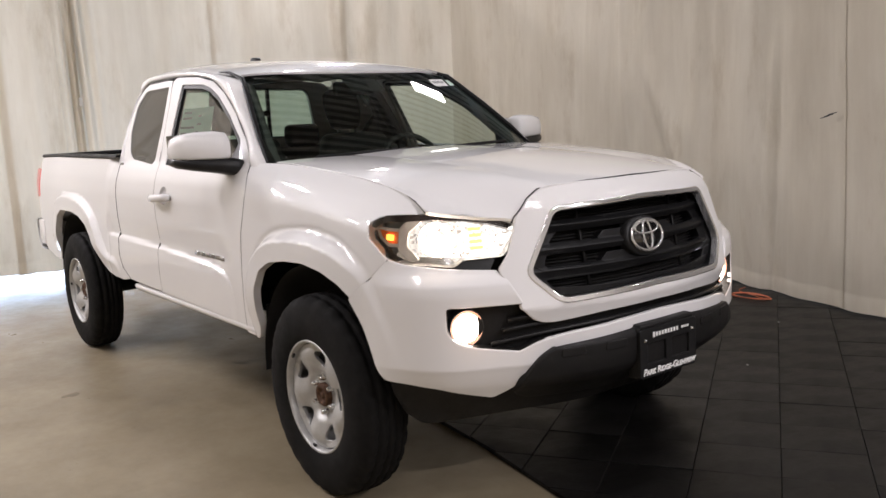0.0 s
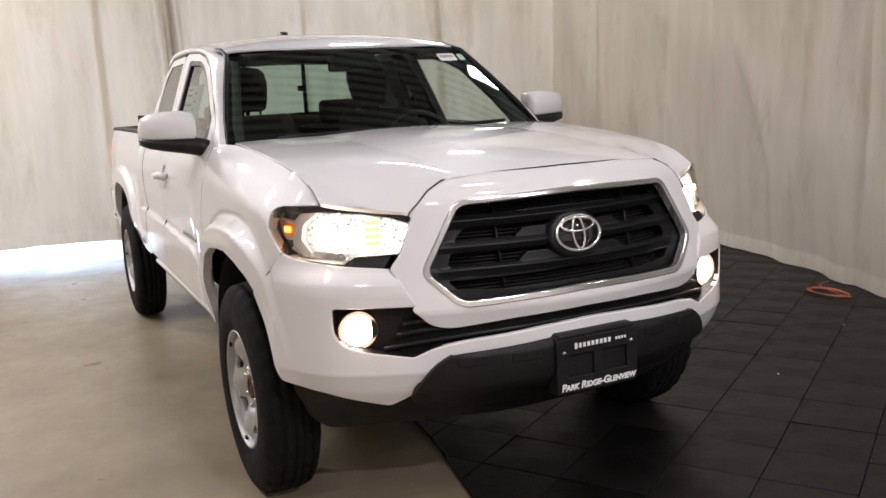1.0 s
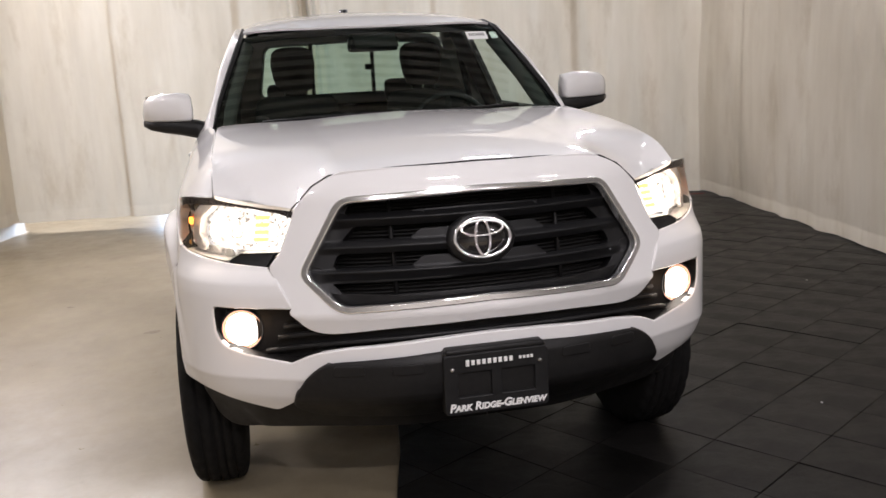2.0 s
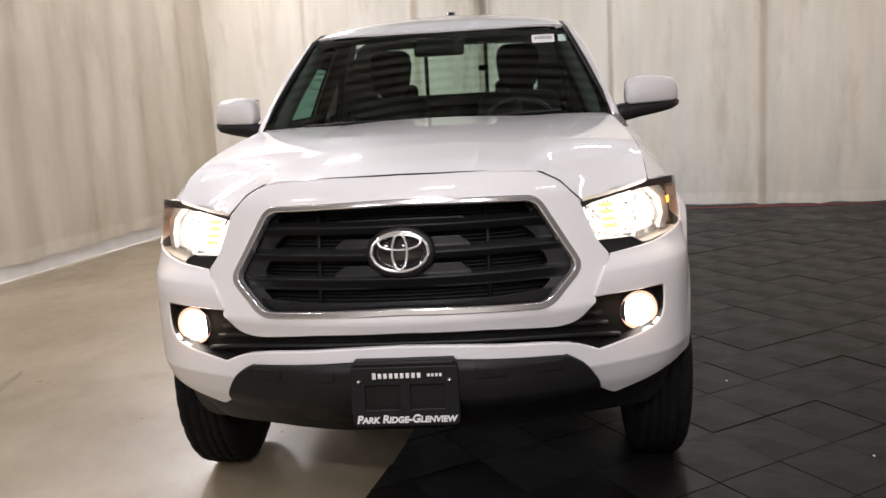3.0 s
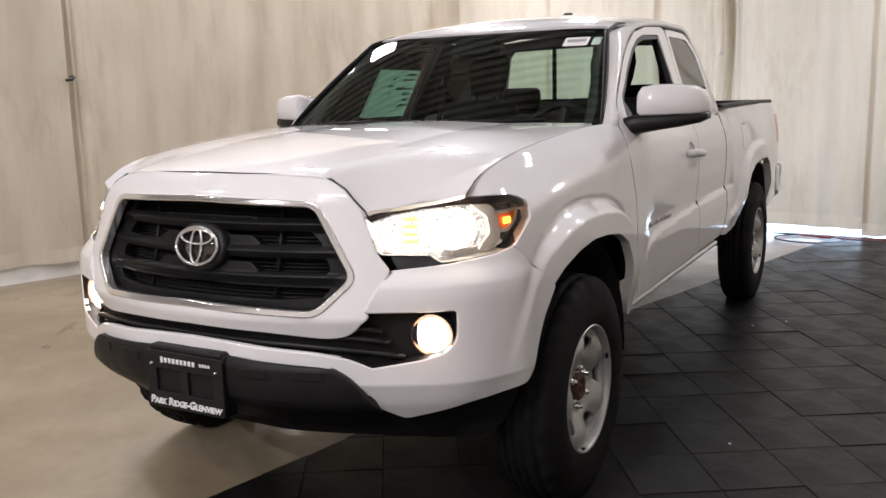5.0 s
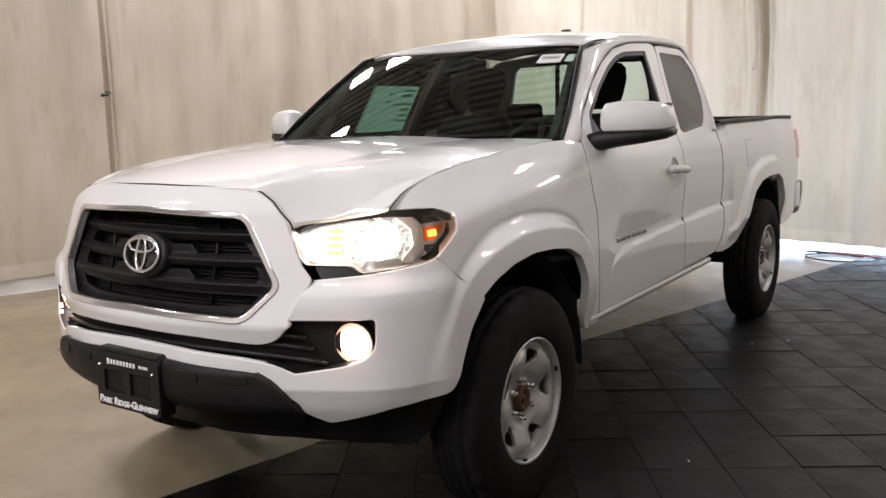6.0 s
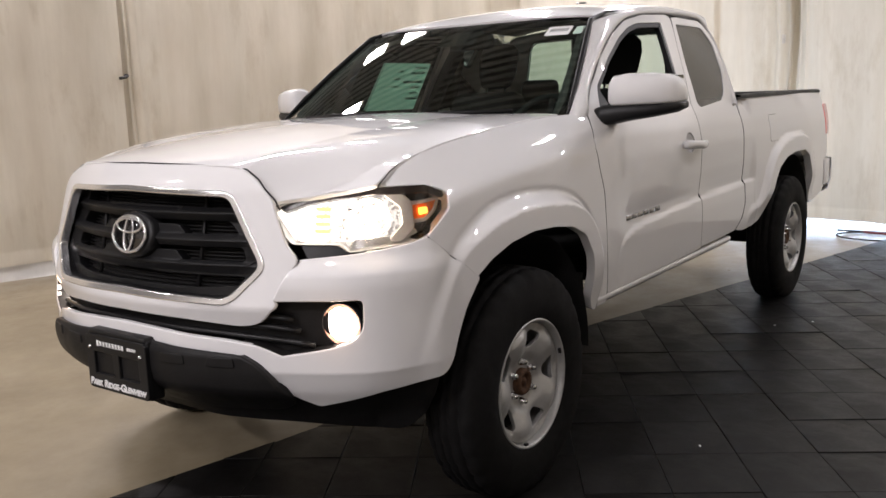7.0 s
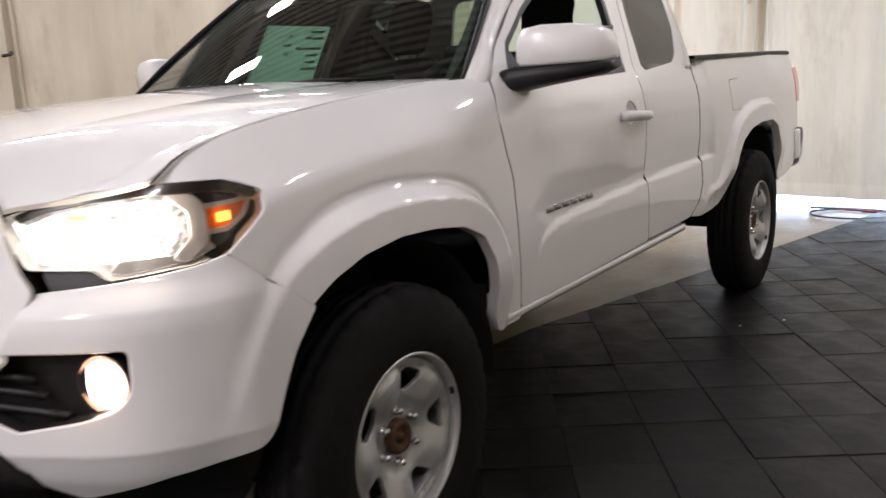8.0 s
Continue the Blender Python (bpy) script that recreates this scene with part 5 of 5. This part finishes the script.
for name_at, turn in (((0, 0.80, TYRE_R), -13.5), ((0, -0.80, TYRE_R), -11), ((-3.236, 0.80, TYRE_R), 52), ((-3.236, -0.80, TYRE_R), 23)):
    s = 1 if name_at[1] > 0 else -1
    if first is None:
        tyre = loft("wheel", RUBBER, truck, TYRE[::-1], True, "black all-terrain tyre on a silver steel wheel")
        rim = sheet("rim", STEEL, tyre, wheel_face, RING, [BORE, *SLITS], out=Y_OUT, step=0.012, roll=0.003, lip=0.012, label="silver five-spoke steel wheel")
        loft("rim_barrel", STEEL, rim, spun([(0.219, 0.100), (0.217, 0.105), (0.212, 0.106), (0.2085, 0.101), (0.206, 0.092), (0.2045, 0.083), (0.2035, 0.074), (0.199, 0.060), (0.196, 0.05), (0.194, -0.10)], 72)[::-1], True)
        loft("hub", RUST, tyre, spun([(0.0, 0.070), (0.012, 0.070), (0.014, 0.062), (0.024, 0.064), (0.030, 0.074), (0.040, 0.073), (0.0455, 0.066), (0.047, 0.02), (0.12, 0.015), (0.12, -0.06)], 28)[::-1], True, "rusty bare wheel hub")
        loft("brake_disc", DEEP, tyre, spun([(0.0, 0.0), (0.17, 0.0), (0.17, -0.03), (0.0, -0.03)], 32)[::-1], True)
        for k in range(6):
            a0 = k * math.pi / 3 + 0.3
            nut = loft("wheel_nut", NUT, rim, spun([(0.0, 0.078), (0.006, 0.0775), (0.0095, 0.074), (0.0108, 0.069), (0.0108, 0.062), (0.0135, 0.060), (0.0135, 0.046)], 6)[::-1] + np.array((0.068 * math.cos(a0), 0, 0.068 * math.sin(a0))), True)
        for k in range(3):
            a0 = k * 2.1 + 0.5
            box("rim_weight", SATIN, rim, 0.2045 * math.cos(a0), 0.096, 0.2045 * math.sin(a0), 0.02, 0.01, 0.01, 0.002, (0, -math.degrees(a0) + 90, 0))
        first = tyre
    else:
        tyre = copy_thing(first, Matrix.Identity(4))
    tyre.matrix_basis = Matrix.Translation(name_at) @ (Matrix.Identity(4) if s > 0 else Euler((0, 0, math.pi)).to_matrix().to_4x4()) @ Euler((0, radians(turn), 0)).to_matrix().to_4x4()


# ---- the place: a curtained bay, half sealed concrete, half dark tiles ----
BACK_LINE = [(-5.35, 5.9), (-5.60, 4.24), (-5.82, 2.83), (-6.04, 1.32), (-6.23, 0.02), (-6.45, -1.5), (-6.73, -3.30)]
LEFT_LINE = [(-6.86, -3.00), (-5.4, -3.33), (-4.08, -3.69), (-3.24, -3.90), (-2.55, -4.07), (-2.04, -4.21), (-1.10, -4.52), (0.6, -5.0), (2.6, -5.6)]
RIGHT_LINE = [(-5.62, 4.20), (-4.6, 4.08), (-3.5, 3.90), (-2.27, 3.69), (-1.25, 3.45), (-0.55, 3.22), (0.27, 2.93), (0.75, 2.86)]
TOP = 3.2


def wall_line(line):
    run = np.r_[0, np.cumsum([math.dist(a, b) for a, b in zip(line, line[1:])])]
    return pchip([(r, p[0]) for r, p in zip(run, line)]), pchip([(r, p[1]) for r, p in zip(run, line)]), run[-1]


def curtain(label, line, u0, u1, bottom, inward, seed, fold=0.035, pinch=None, overlap=0.0, wave=1.0, creases=(), span=(0.22, 0.75)):
    """One canvas panel along a line in plan: hanging folds that deepen towards the bottom, a hem and an uneven lower edge."""
    fx, fy, end = wall_line(line)
    u0, u1 = max(u0, 0.0), min(u1, end)
    rng = random.Random(seed)
    waves = [(rng.uniform(*span), rng.uniform(0, 6.3), rng.uniform(0.3, 1.0)) for _ in range(5)]
    us, zs = np.arange(u0, u1 + 0.02, 0.016 if pinch else 0.035), np.r_[0.0, 0.012, 0.10, 0.112, 0.125, np.linspace(0.2, 1, 46) * (TOP - bottom)]
    rows = []
    for z in zs:
        row = []
        for u in us:
            h = 0.02
            lo, hi = max(0.0, min(u, end) - h), min(end, u + h)
            dx, dy = float(fx(hi) - fx(lo)), float(fy(hi) - fy(lo))
            n = math.hypot(dx, dy)
            nx, ny = inward * -dy / n, inward * dx / n
            d = sum(a * math.sin(u / w * 2 * math.pi + p + 0.25 * noise.noise((u * 0.7, z * 0.6, seed)) * 6) for w, p, a in waves) * fold / 2.2
            d *= 0.65 + 0.35 * (1 - z / TOP)
            d += 0.05 * noise.noise((u * 0.9, z * 0.55, seed * 3.1)) + 0.012 * noise.noise((u * 5, z * 2.2, seed))
            if pinch:
                pu, pz, pd = pinch
                d += pd * math.exp(-((u - pu) / 0.16) ** 2) * (0.35 + math.exp(-((z + bottom - pz) / 0.9) ** 2))
                d += 0.060 * math.sin((u - pu) * 62 + 1.5 * math.sin(z * 1.3)) * math.exp(-((u - pu) / 0.17) ** 2) * (0.5 + 0.5 * math.exp(-((z + bottom - pz) / 0.8) ** 2))
            for cu, cz, lean, tall, depth, wide in creases:
                d += depth * math.exp(-((u - cu - lean * (z + bottom - cz)) / wide) ** 2 - ((z + bottom - cz) / tall) ** 4)
            d += overlap * max(0, 1 - (u1 - u) / 0.12) - 0.005 * max(0, 1 - (u - u0) / 0.1)
            if 0.1 < z < 0.12:
                d -= 0.003
            zz = bottom + z + wave * (0.018 * noise.noise((u * 1.3, 0, seed)) + 0.008 * noise.noise((u * 5, 3, seed))) * max(0, 1 - z / 0.4)
            row.append((float(fx(u)) + nx * d, float(fy(u)) + ny * d, zz))
        rows.append(row)
    ob = loft("curtain", CANVAS, None, rows)
    return tagged(ob, label, "curtain", "canvas curtains round the bay")


def run_at(line, x=None, y=None):
    fx, fy, end = wall_line(line)
    us = np.linspace(0, end, 2000)
    return float(us[np.argmin(np.abs((fx(us) - x) if x is not None else (fy(us) - y)))])


# seams between panels, by their y on the back wall and x on the flanks
seams = [0.0] + [run_at(BACK_LINE, y=y) for y in (4.3, 2.85, 1.37, 0.04, -0.63, -1.9)] + [wall_line(BACK_LINE)[2]]
for k, (a, b) in enumerate(zip(seams, seams[1:])):
    pinch = (b, 1.9, -0.16) if k == 3 else (a, 1.9, -0.16) if k == 4 else None
    curtain("off-white canvas curtain hanging just above the floor, daylight below", BACK_LINE, a - 0.03, b + 0.03, (0.015, 0.012, 0.025, 0.080, 0.11, 0.12, 0.12)[k], 1, 11, 0.030, pinch, 0.004)
seams = [0.0] + [run_at(LEFT_LINE, x=x) for x in (-2.04, -0.5, 1.0)] + [wall_line(LEFT_LINE)[2]]
for k, (a, b) in enumerate(zip(seams, seams[1:])):
    curtain("stained off-white canvas curtain with soft folds", LEFT_LINE, a - 0.03, b + 0.03, 0.13, 1, 31, 0.062, (b, 1.5, -0.10) if k == 0 else None, 0.006, span=(0.38, 1.3))
RIGHT_CREASES = ((3.62, 1.10, -0.42, 0.62, -0.030, 0.035), (3.74, 1.15, -0.42, 0.70, 0.030, 0.06), (4.93, 0.80, 0.05, 0.95, 0.026, 0.03), (4.99, 0.80, 0.05, 0.95, -0.020, 0.035), (4.20, 1.9, 0.0, 0.9, -0.035, 0.10), (2.30, 1.4, 0.06, 1.6, -0.03, 0.07), (3.15, 1.9, -0.1, 0.8, 0.03, 0.05))
seams = [0.0] + [run_at(RIGHT_LINE, x=x) for x in (-4.6, -0.1)] + [wall_line(RIGHT_LINE)[2]]
for k, (a, b) in enumerate(zip(seams, seams[1:])):
    curtain("grey-white canvas curtain, creased, near the tiled floor", RIGHT_LINE, a - 0.03, b + 0.03, 0.03, -1, 51, 0.022, None, 0.003, 0.35, RIGHT_CREASES)

# floor slab and outer shell; its walls are unseen, added to close the room
bm = bmesh.new()
block(bm, -2, 0, -0.1, 28, 24, 0.2, 0)
floor = tagged(part("floor", bm, CONCRETE, None), "beige sealed concrete floor, scuffed and glossy", "floor", kind="structure")
for nm, x, y, sx, sy in (("wall_north", -15.9, 0, 0.2, 23.6), ("wall_south", 11.9, 0, 0.2, 23.6), ("wall_east", -2, 11.9, 28, 0.2), ("wall_west", -2, -11.9, 28, 0.2)):
    bm = bmesh.new()
    block(bm, x, y, 2.5, sx, sy, 5.0, 0)
    tagged(part(nm, bm, BLOCK, None), "plain outer wall, added out of view to close the room", "wall", kind="structure")
bm = bmesh.new()
block(bm, -2, 0, 5.06, 28, 24, 0.1, 0)
deck = len(bm.faces)
for k in range(210):
    block(bm, -15.7 + k * 0.131, 0, 4.99, 0.055, 23.6, 0.05, 0)
for k in range(9):
    block(bm, -2, -10 + k * 2.5, 4.85, 27.6, 0.12, 0.25, 0)
bm.faces.ensure_lookup_table()
for f in bm.faces[deck:]:
    f.material_index = 1
ceiling = tagged(part("ceiling", bm, CEILING, None, smooth=False), "dark grey metal roof deck with pale ribs and beams", "ceiling", kind="structure")
ceiling.data.materials.append(RIB)

# strip lamps under the roof, some placed by their reflections
# x > 3 and (-5.0, 1.9): unseen lamps, added to brighten front and back
for x, y, size in ((-2.70, 3.35, 1.1), (-3.00, -3.28, 0.8), (-3.05, -4.12, 0.8), (-2.05, -4.15, 1.1), (0.40, -3.4, 1.1), (-0.9, 3.2, 0.5), (3.6, 3.4, 1.2), (3.6, -3.4, 1.2), (2.2, 0.3, 1.0), (4.6, 0.2, 1.2), (6.9, 0.2, 1.2), (9.0, -2.6, 1.2), (9.0, 2.8, 1.2), (-5.3, -2.2, 0.8), (-5.0, 1.9, 1.1), (-5.2, -4.5, 1.1), (-7.4, -3.6, 1.1), (-9.3, -2.4, 1.1), (-8.5, 4.6, 1.1)):
    long = 0.55 * size
    lamp = thing("ceiling_lamp", "white linear ceiling lamp, lit, out of view, some added to brighten", "lamp", "lamps under the roof", at=(x, y, 4.55))
    box("housing", HEM, lamp, 0, 0, 0.05, 0.20, long + 0.04, 0.06, 0.01)
    box("diffuser", LAMPLIT, lamp, 0, 0, 0.01, 0.16, long, 0.03, 0.012)
    for k in (-0.3, 0.3):
        tube("hanger", NUT, lamp, [(0, k * long, 0.07), (0, k * long, 0.45)], 0.006)
    # power set by place, strongest far ahead and behind the back curtain
    area_lamp("lamp_light", pose(x, y, 4.535), 0.16, long, LAMP_POWER * size * (2.2 if x > 8 else 3.9 if x > 6 else 0.5 if x > 2 and abs(y) > 3 else 0.6 if x > 2 else 0.3 if x > 0 else 4.0 if x < -7 else 0.34 if y > 3 else 0.95 if y < -3 else 0.7), (1.0, 0.935, 0.985))
# daylight from the yard door behind the back curtain
area_lamp("yard_daylight", look((-10.2, 0.3, 0.85), (-6.0, 0.3, 0.2)), 4.4, 1.6, YARD_POWER, (0.54, 0.72, 1.0))

# skirt behind the left curtain
fx, fy, end = wall_line(LEFT_LINE)
rows = []
for u in np.linspace(0, end, 60):
    rows.append([(float(fx(u)) - 0.02 + 0.004 * math.sin(u * 9), float(fy(u)) - 0.05 + dy, z) for dy, z in ((0.03, 0.0), (0.0, 0.006), (-0.02, 0.25))])
loft("baseboard", HEM, None, rows)
tagged(bpy.data.objects["baseboard"], "pale skirting strip under the curtain", "baseboard", kind="structure")

# marks and crumbs on the floor
STAIN = simple("floor_stain", (0.17, 0.14, 0.095), 0.5, grain=18, spread=0.35)


def stain(x, y, rx, ry, turn, seed, mat=STAIN, name="floor_stain", label="dark worn stain in the concrete", z=0.0008):
    """A thin uneven patch on the floor."""
    pts = []
    for k in np.linspace(0, 2 * math.pi, 36, endpoint=False):
        w = 1 + 0.45 * noise.noise((math.cos(k) * 1.7, math.sin(k) * 1.7, seed * 5.3)) + 0.2 * noise.noise((math.cos(k) * 5, math.sin(k) * 5, seed))
        a, b = rx * w * math.cos(k), ry * w * math.sin(k)
        pts.append((x + a * math.cos(turn) - b * math.sin(turn), y + a * math.sin(turn) + b * math.cos(turn), z))
    ob = link(name, pts, [tuple(range(36))], mat, None, smooth=False)
    return tagged(ob, label, "stain", kind="structure")


stain(-2.12, -1.28, 0.035, 0.05, 0.3, 1)
stain(-0.80, -2.82, 0.16, 0.025, 0.5, 2)
stain(-0.45, -2.55, 0.05, 0.03, 0.9, 3)
stain(-0.95, -2.35, 0.22, 0.02, 0.15, 4)
stain(0.1, -2.9, 0.12, 0.03, 1.1, 5)
stain(-3.0, -1.9, 0.03, 0.02, 1.1, 6)
for k, (x, y) in enumerate(((0.20, 1.57), (-0.62, 1.25), (-2.62, 1.18), (-2.45, 1.02), (-1.6, 2.75), (-0.2, 2.5))):
    bm = bmesh.new()
    block(bm, x, y, 0.020, 0.011, 0.007, 0.004, 0.002, (0, 0, 40 * k))
    tagged(part("paper_crumb", bm, PAPER, None), "tiny white scrap on the dark tiles", "scrap", "scraps on the tiles")

# cords on the floor
def cord(label, mat, pts, r):
    P = np.array(pts, float)
    fine = []
    for i in range(len(P) - 1):
        p0, p1, p2, p3 = P[max(0, i - 1)], P[i], P[i + 1], P[min(len(P) - 1, i + 2)]
        fine += [0.5 * (2 * p1 + (p2 - p0) * t + (2 * p0 - 5 * p1 + 4 * p2 - p3) * t * t + (3 * p1 - p0 - 3 * p2 + p3) * t ** 3) for t in np.linspace(0, 1, 8, endpoint=False)]
    return tagged(tube("cord", mat, None, fine, r, n=6), label, "cord")


coil = [(-0.755 + 0.14 * math.cos(k) * (1 + 0.1 * math.sin(3.3 * k)), 3.03 + 0.08 * math.sin(k) * (1 + 0.12 * math.cos(2.1 * k)), 0.022 + 0.0004 * k) for k in np.linspace(0, 25, 60)]
cord("coiled orange extension cord on the tiles by the curtain", CORD_O, [(-0.98, 3.30, 0.02), (-0.93, 3.16, 0.02)] + coil, 0.003)
for k, (mat, tone) in enumerate(((CORD_B, "black"), (CORD_R, "red"), (CORD_R, "dark red"), (CORD_B, "black"))):
    rng = random.Random(70 + k)
    cord(tone + " cable lying along the foot of the back curtain", mat, [(float(-6.02 + 0.146 * (y - 1.32) + 0.10 + 0.05 * k + rng.uniform(-0.04, 0.04)), y, 0.014) for y in np.arange(0.6 + 0.2 * k, 4.2, 0.35)], 0.009)
cord("black cable coil in the daylight behind the truck", CORD_B, [(-5.75 + 0.22 * math.cos(k), 0.95 + 0.30 * math.sin(k), 0.014) for k in np.linspace(0, 12, 40)], 0.007)
hook = tagged(tube("strap", CORD_B, None, [(-2.08, -4.17, 1.60), (-2.05, -4.10, 1.595), (-2.01, -4.07, 1.58), (-1.95, -4.06, 1.572)], 0.014, n=6), "black strap holding two curtain panels together", "strap")

# White block put in for the daylight that shows between two panels.
tagged(box("daylight_gap", HEM, None, -6.175, 0.035, 1.74, 0.02, 0.03, 0.085, 0.005, (0, 0, 8)), "small white block standing in for daylight between two curtain panels", "clip")
# Three dark strokes for the black scribble on the curtain.
scribble = thing("stitched_tear", "short black strokes on the creased grey-white curtain", "stitching")
for k in range(3):
    tube("scribble", CORD_B, scribble, [(-0.25 + 0.035 * k, 3.045 - 0.012 * k, 1.272 + 0.012 * k), (-0.17 + 0.03 * k, 3.015 - 0.010 * k, 1.288 + 0.010 * k)], 0.003, n=5)

# tiles last: a grid laid at an angle to the room, cut along its edge
TURN = radians(32.4)
E1, E2 = np.array((math.cos(TURN), math.sin(TURN))), np.array((-math.sin(TURN), math.cos(TURN)))
PITCH_A, PITCH_B, A0, B0 = 0.318, 0.291, -0.105, 1.503
AREA = [(3.4, -0.80), (0.70, -0.285), (0.05, -0.155), (-2.02, 0.125), (-3.42, 0.50), (-5.95, 1.15), (-5.5, 4.3), (-3.5, 3.95), (-1.25, 3.52), (0.6, 2.95), (3.4, 3.4)]


def clipped(poly, a, b):
    out = []
    side = lambda p: (b[0] - a[0]) * (p[1] - a[1]) - (b[1] - a[1]) * (p[0] - a[0])
    for p, q in zip(poly, poly[1:] + poly[:1]):
        sp, sq = side(p), side(q)
        if sp <= 0:
            out.append(p)
        if (sp <= 0) != (sq <= 0):
            t = sp / (sp - sq)
            out.append((p[0] + t * (q[0] - p[0]), p[1] + t * (q[1] - p[1])))
    return out


def tile_mesh(poly):
    bm = bmesh.new()
    f = bm.faces.new([bm.verts.new((x, y, 0)) for x, y in poly])
    if f.normal.z < 0 or (f.normal_update() or f.normal.z < 0):
        f.normal_flip()
    top = bmesh.ops.extrude_face_region(bm, geom=[f])["geom"]
    bmesh.ops.translate(bm, vec=(0, 0, 0.016), verts=[v for v in top if isinstance(v, bmesh.types.BMVert)])
    es = [e for e in bm.edges if all(v.co.z > 0.012 for v in e.verts)]
    bmesh.ops.bevel(bm, geom=es, offset=0.0014, segments=1, affect="EDGES")
    bmesh.ops.recalc_face_normals(bm, faces=bm.faces)
    me = bpy.data.meshes.new("tile")
    bm.to_mesh(me)
    bm.free()
    me.materials.append(SLATE)
    return me


bm = bmesh.new()
f = bm.faces.new([bm.verts.new((x, y, 0.004)) for x, y in AREA])
f.normal_update()
if f.normal.z < 0:
    f.normal_flip()
tiled = tagged(part("tile_floor", bm, GROUT, None), "dark slate tiles laid diagonally beside bare concrete", "floor", kind="structure")
HX, HY = PITCH_A / 2 - 0.0014, PITCH_B / 2 - 0.0014
WHOLE = tile_mesh([(HX, HY), (-HX, HY), (-HX, -HY), (HX, -HY)])
inner = np.array(AREA)
rng = random.Random(5)
nearest, rest = [], []
for i in range(-26, 16):
    for j in range(-10, 26):
        c = (A0 + (i + 0.5) * PITCH_A) * E1 + (B0 + (j + 0.5) * PITCH_B) * E2
        quad = [c + sx * HX * E1 + sy * HY * E2 for sx, sy in ((1, 1), (-1, 1), (-1, -1), (1, -1))]
        ins = inside(np.array(quad), [inner])
        if not ins.any():
            continue
        if ins.all():
            rest.append((c, None))
        else:
            poly = [tuple(q) for q in quad]
            for a, b in zip(AREA, AREA[1:] + AREA[:1]):
                if len(poly) > 2 and a[1] < 1.2 and b[1] < 1.2 and a[0] > b[0] and min(p[0] for p in poly) < a[0] and max(p[0] for p in poly) > b[0]:
                    poly = clipped(poly, a, b)
            if len(poly) > 2 and all(p[0] < 3.5 for p in poly):
                rest.append((c, poly))
rest.sort(key=lambda e: math.hypot(e[0][0] + 0.6, 0.8 * (e[0][1] - 1.5)))
for k, (c, poly) in enumerate(rest):
    z = 0.0 + rng.uniform(-0.0016, 0.0016)
    tilt = Euler((rng.uniform(-0.006, 0.006), rng.uniform(-0.006, 0.006), TURN + rng.uniform(-0.004, 0.004)))
    if k < 300:
        if poly is None:
            ob = new("tile", WHOLE)
            ob.matrix_basis = Matrix.LocRotScale((c[0], c[1], z + 0.001), tilt, None)
        else:
            ob = new("tile", tile_mesh([(p[0] - c[0], p[1] - c[1]) for p in poly]))
            ob.location = (c[0], c[1], z + 0.001)
        ob.parent = tiled
    else:
        nearest.append((c, poly, z))
vs, fs = [], []
for c, poly, z in nearest:
    q = [np.array(p) for p in poly] if poly else [c + sx * HX * E1 + sy * HY * E2 for sx, sy in ((1, 1), (-1, 1), (-1, -1), (1, -1))]
    n, base = len(q), len(vs)
    vs += [(p[0], p[1], 0.002) for p in q] + [(p[0], p[1], 0.017 + z) for p in q]
    area = sum(q[i][0] * q[(i + 1) % n][1] - q[(i + 1) % n][0] * q[i][1] for i in range(n))
    order = range(n) if area > 0 else range(n - 1, -1, -1)
    fs.append([base + n + i for i in order])
    fs += [(base + i, base + (i + 1) % n, base + n + (i + 1) % n, base + n + i) if area > 0 else (base + (i + 1) % n, base + i, base + n + i, base + n + (i + 1) % n) for i in range(n)]
if vs:
    far = link("tile", vs, fs, SLATE, tiled, "dark slate tiles further off", smooth=False)
    tagged(far, kind="stuff")
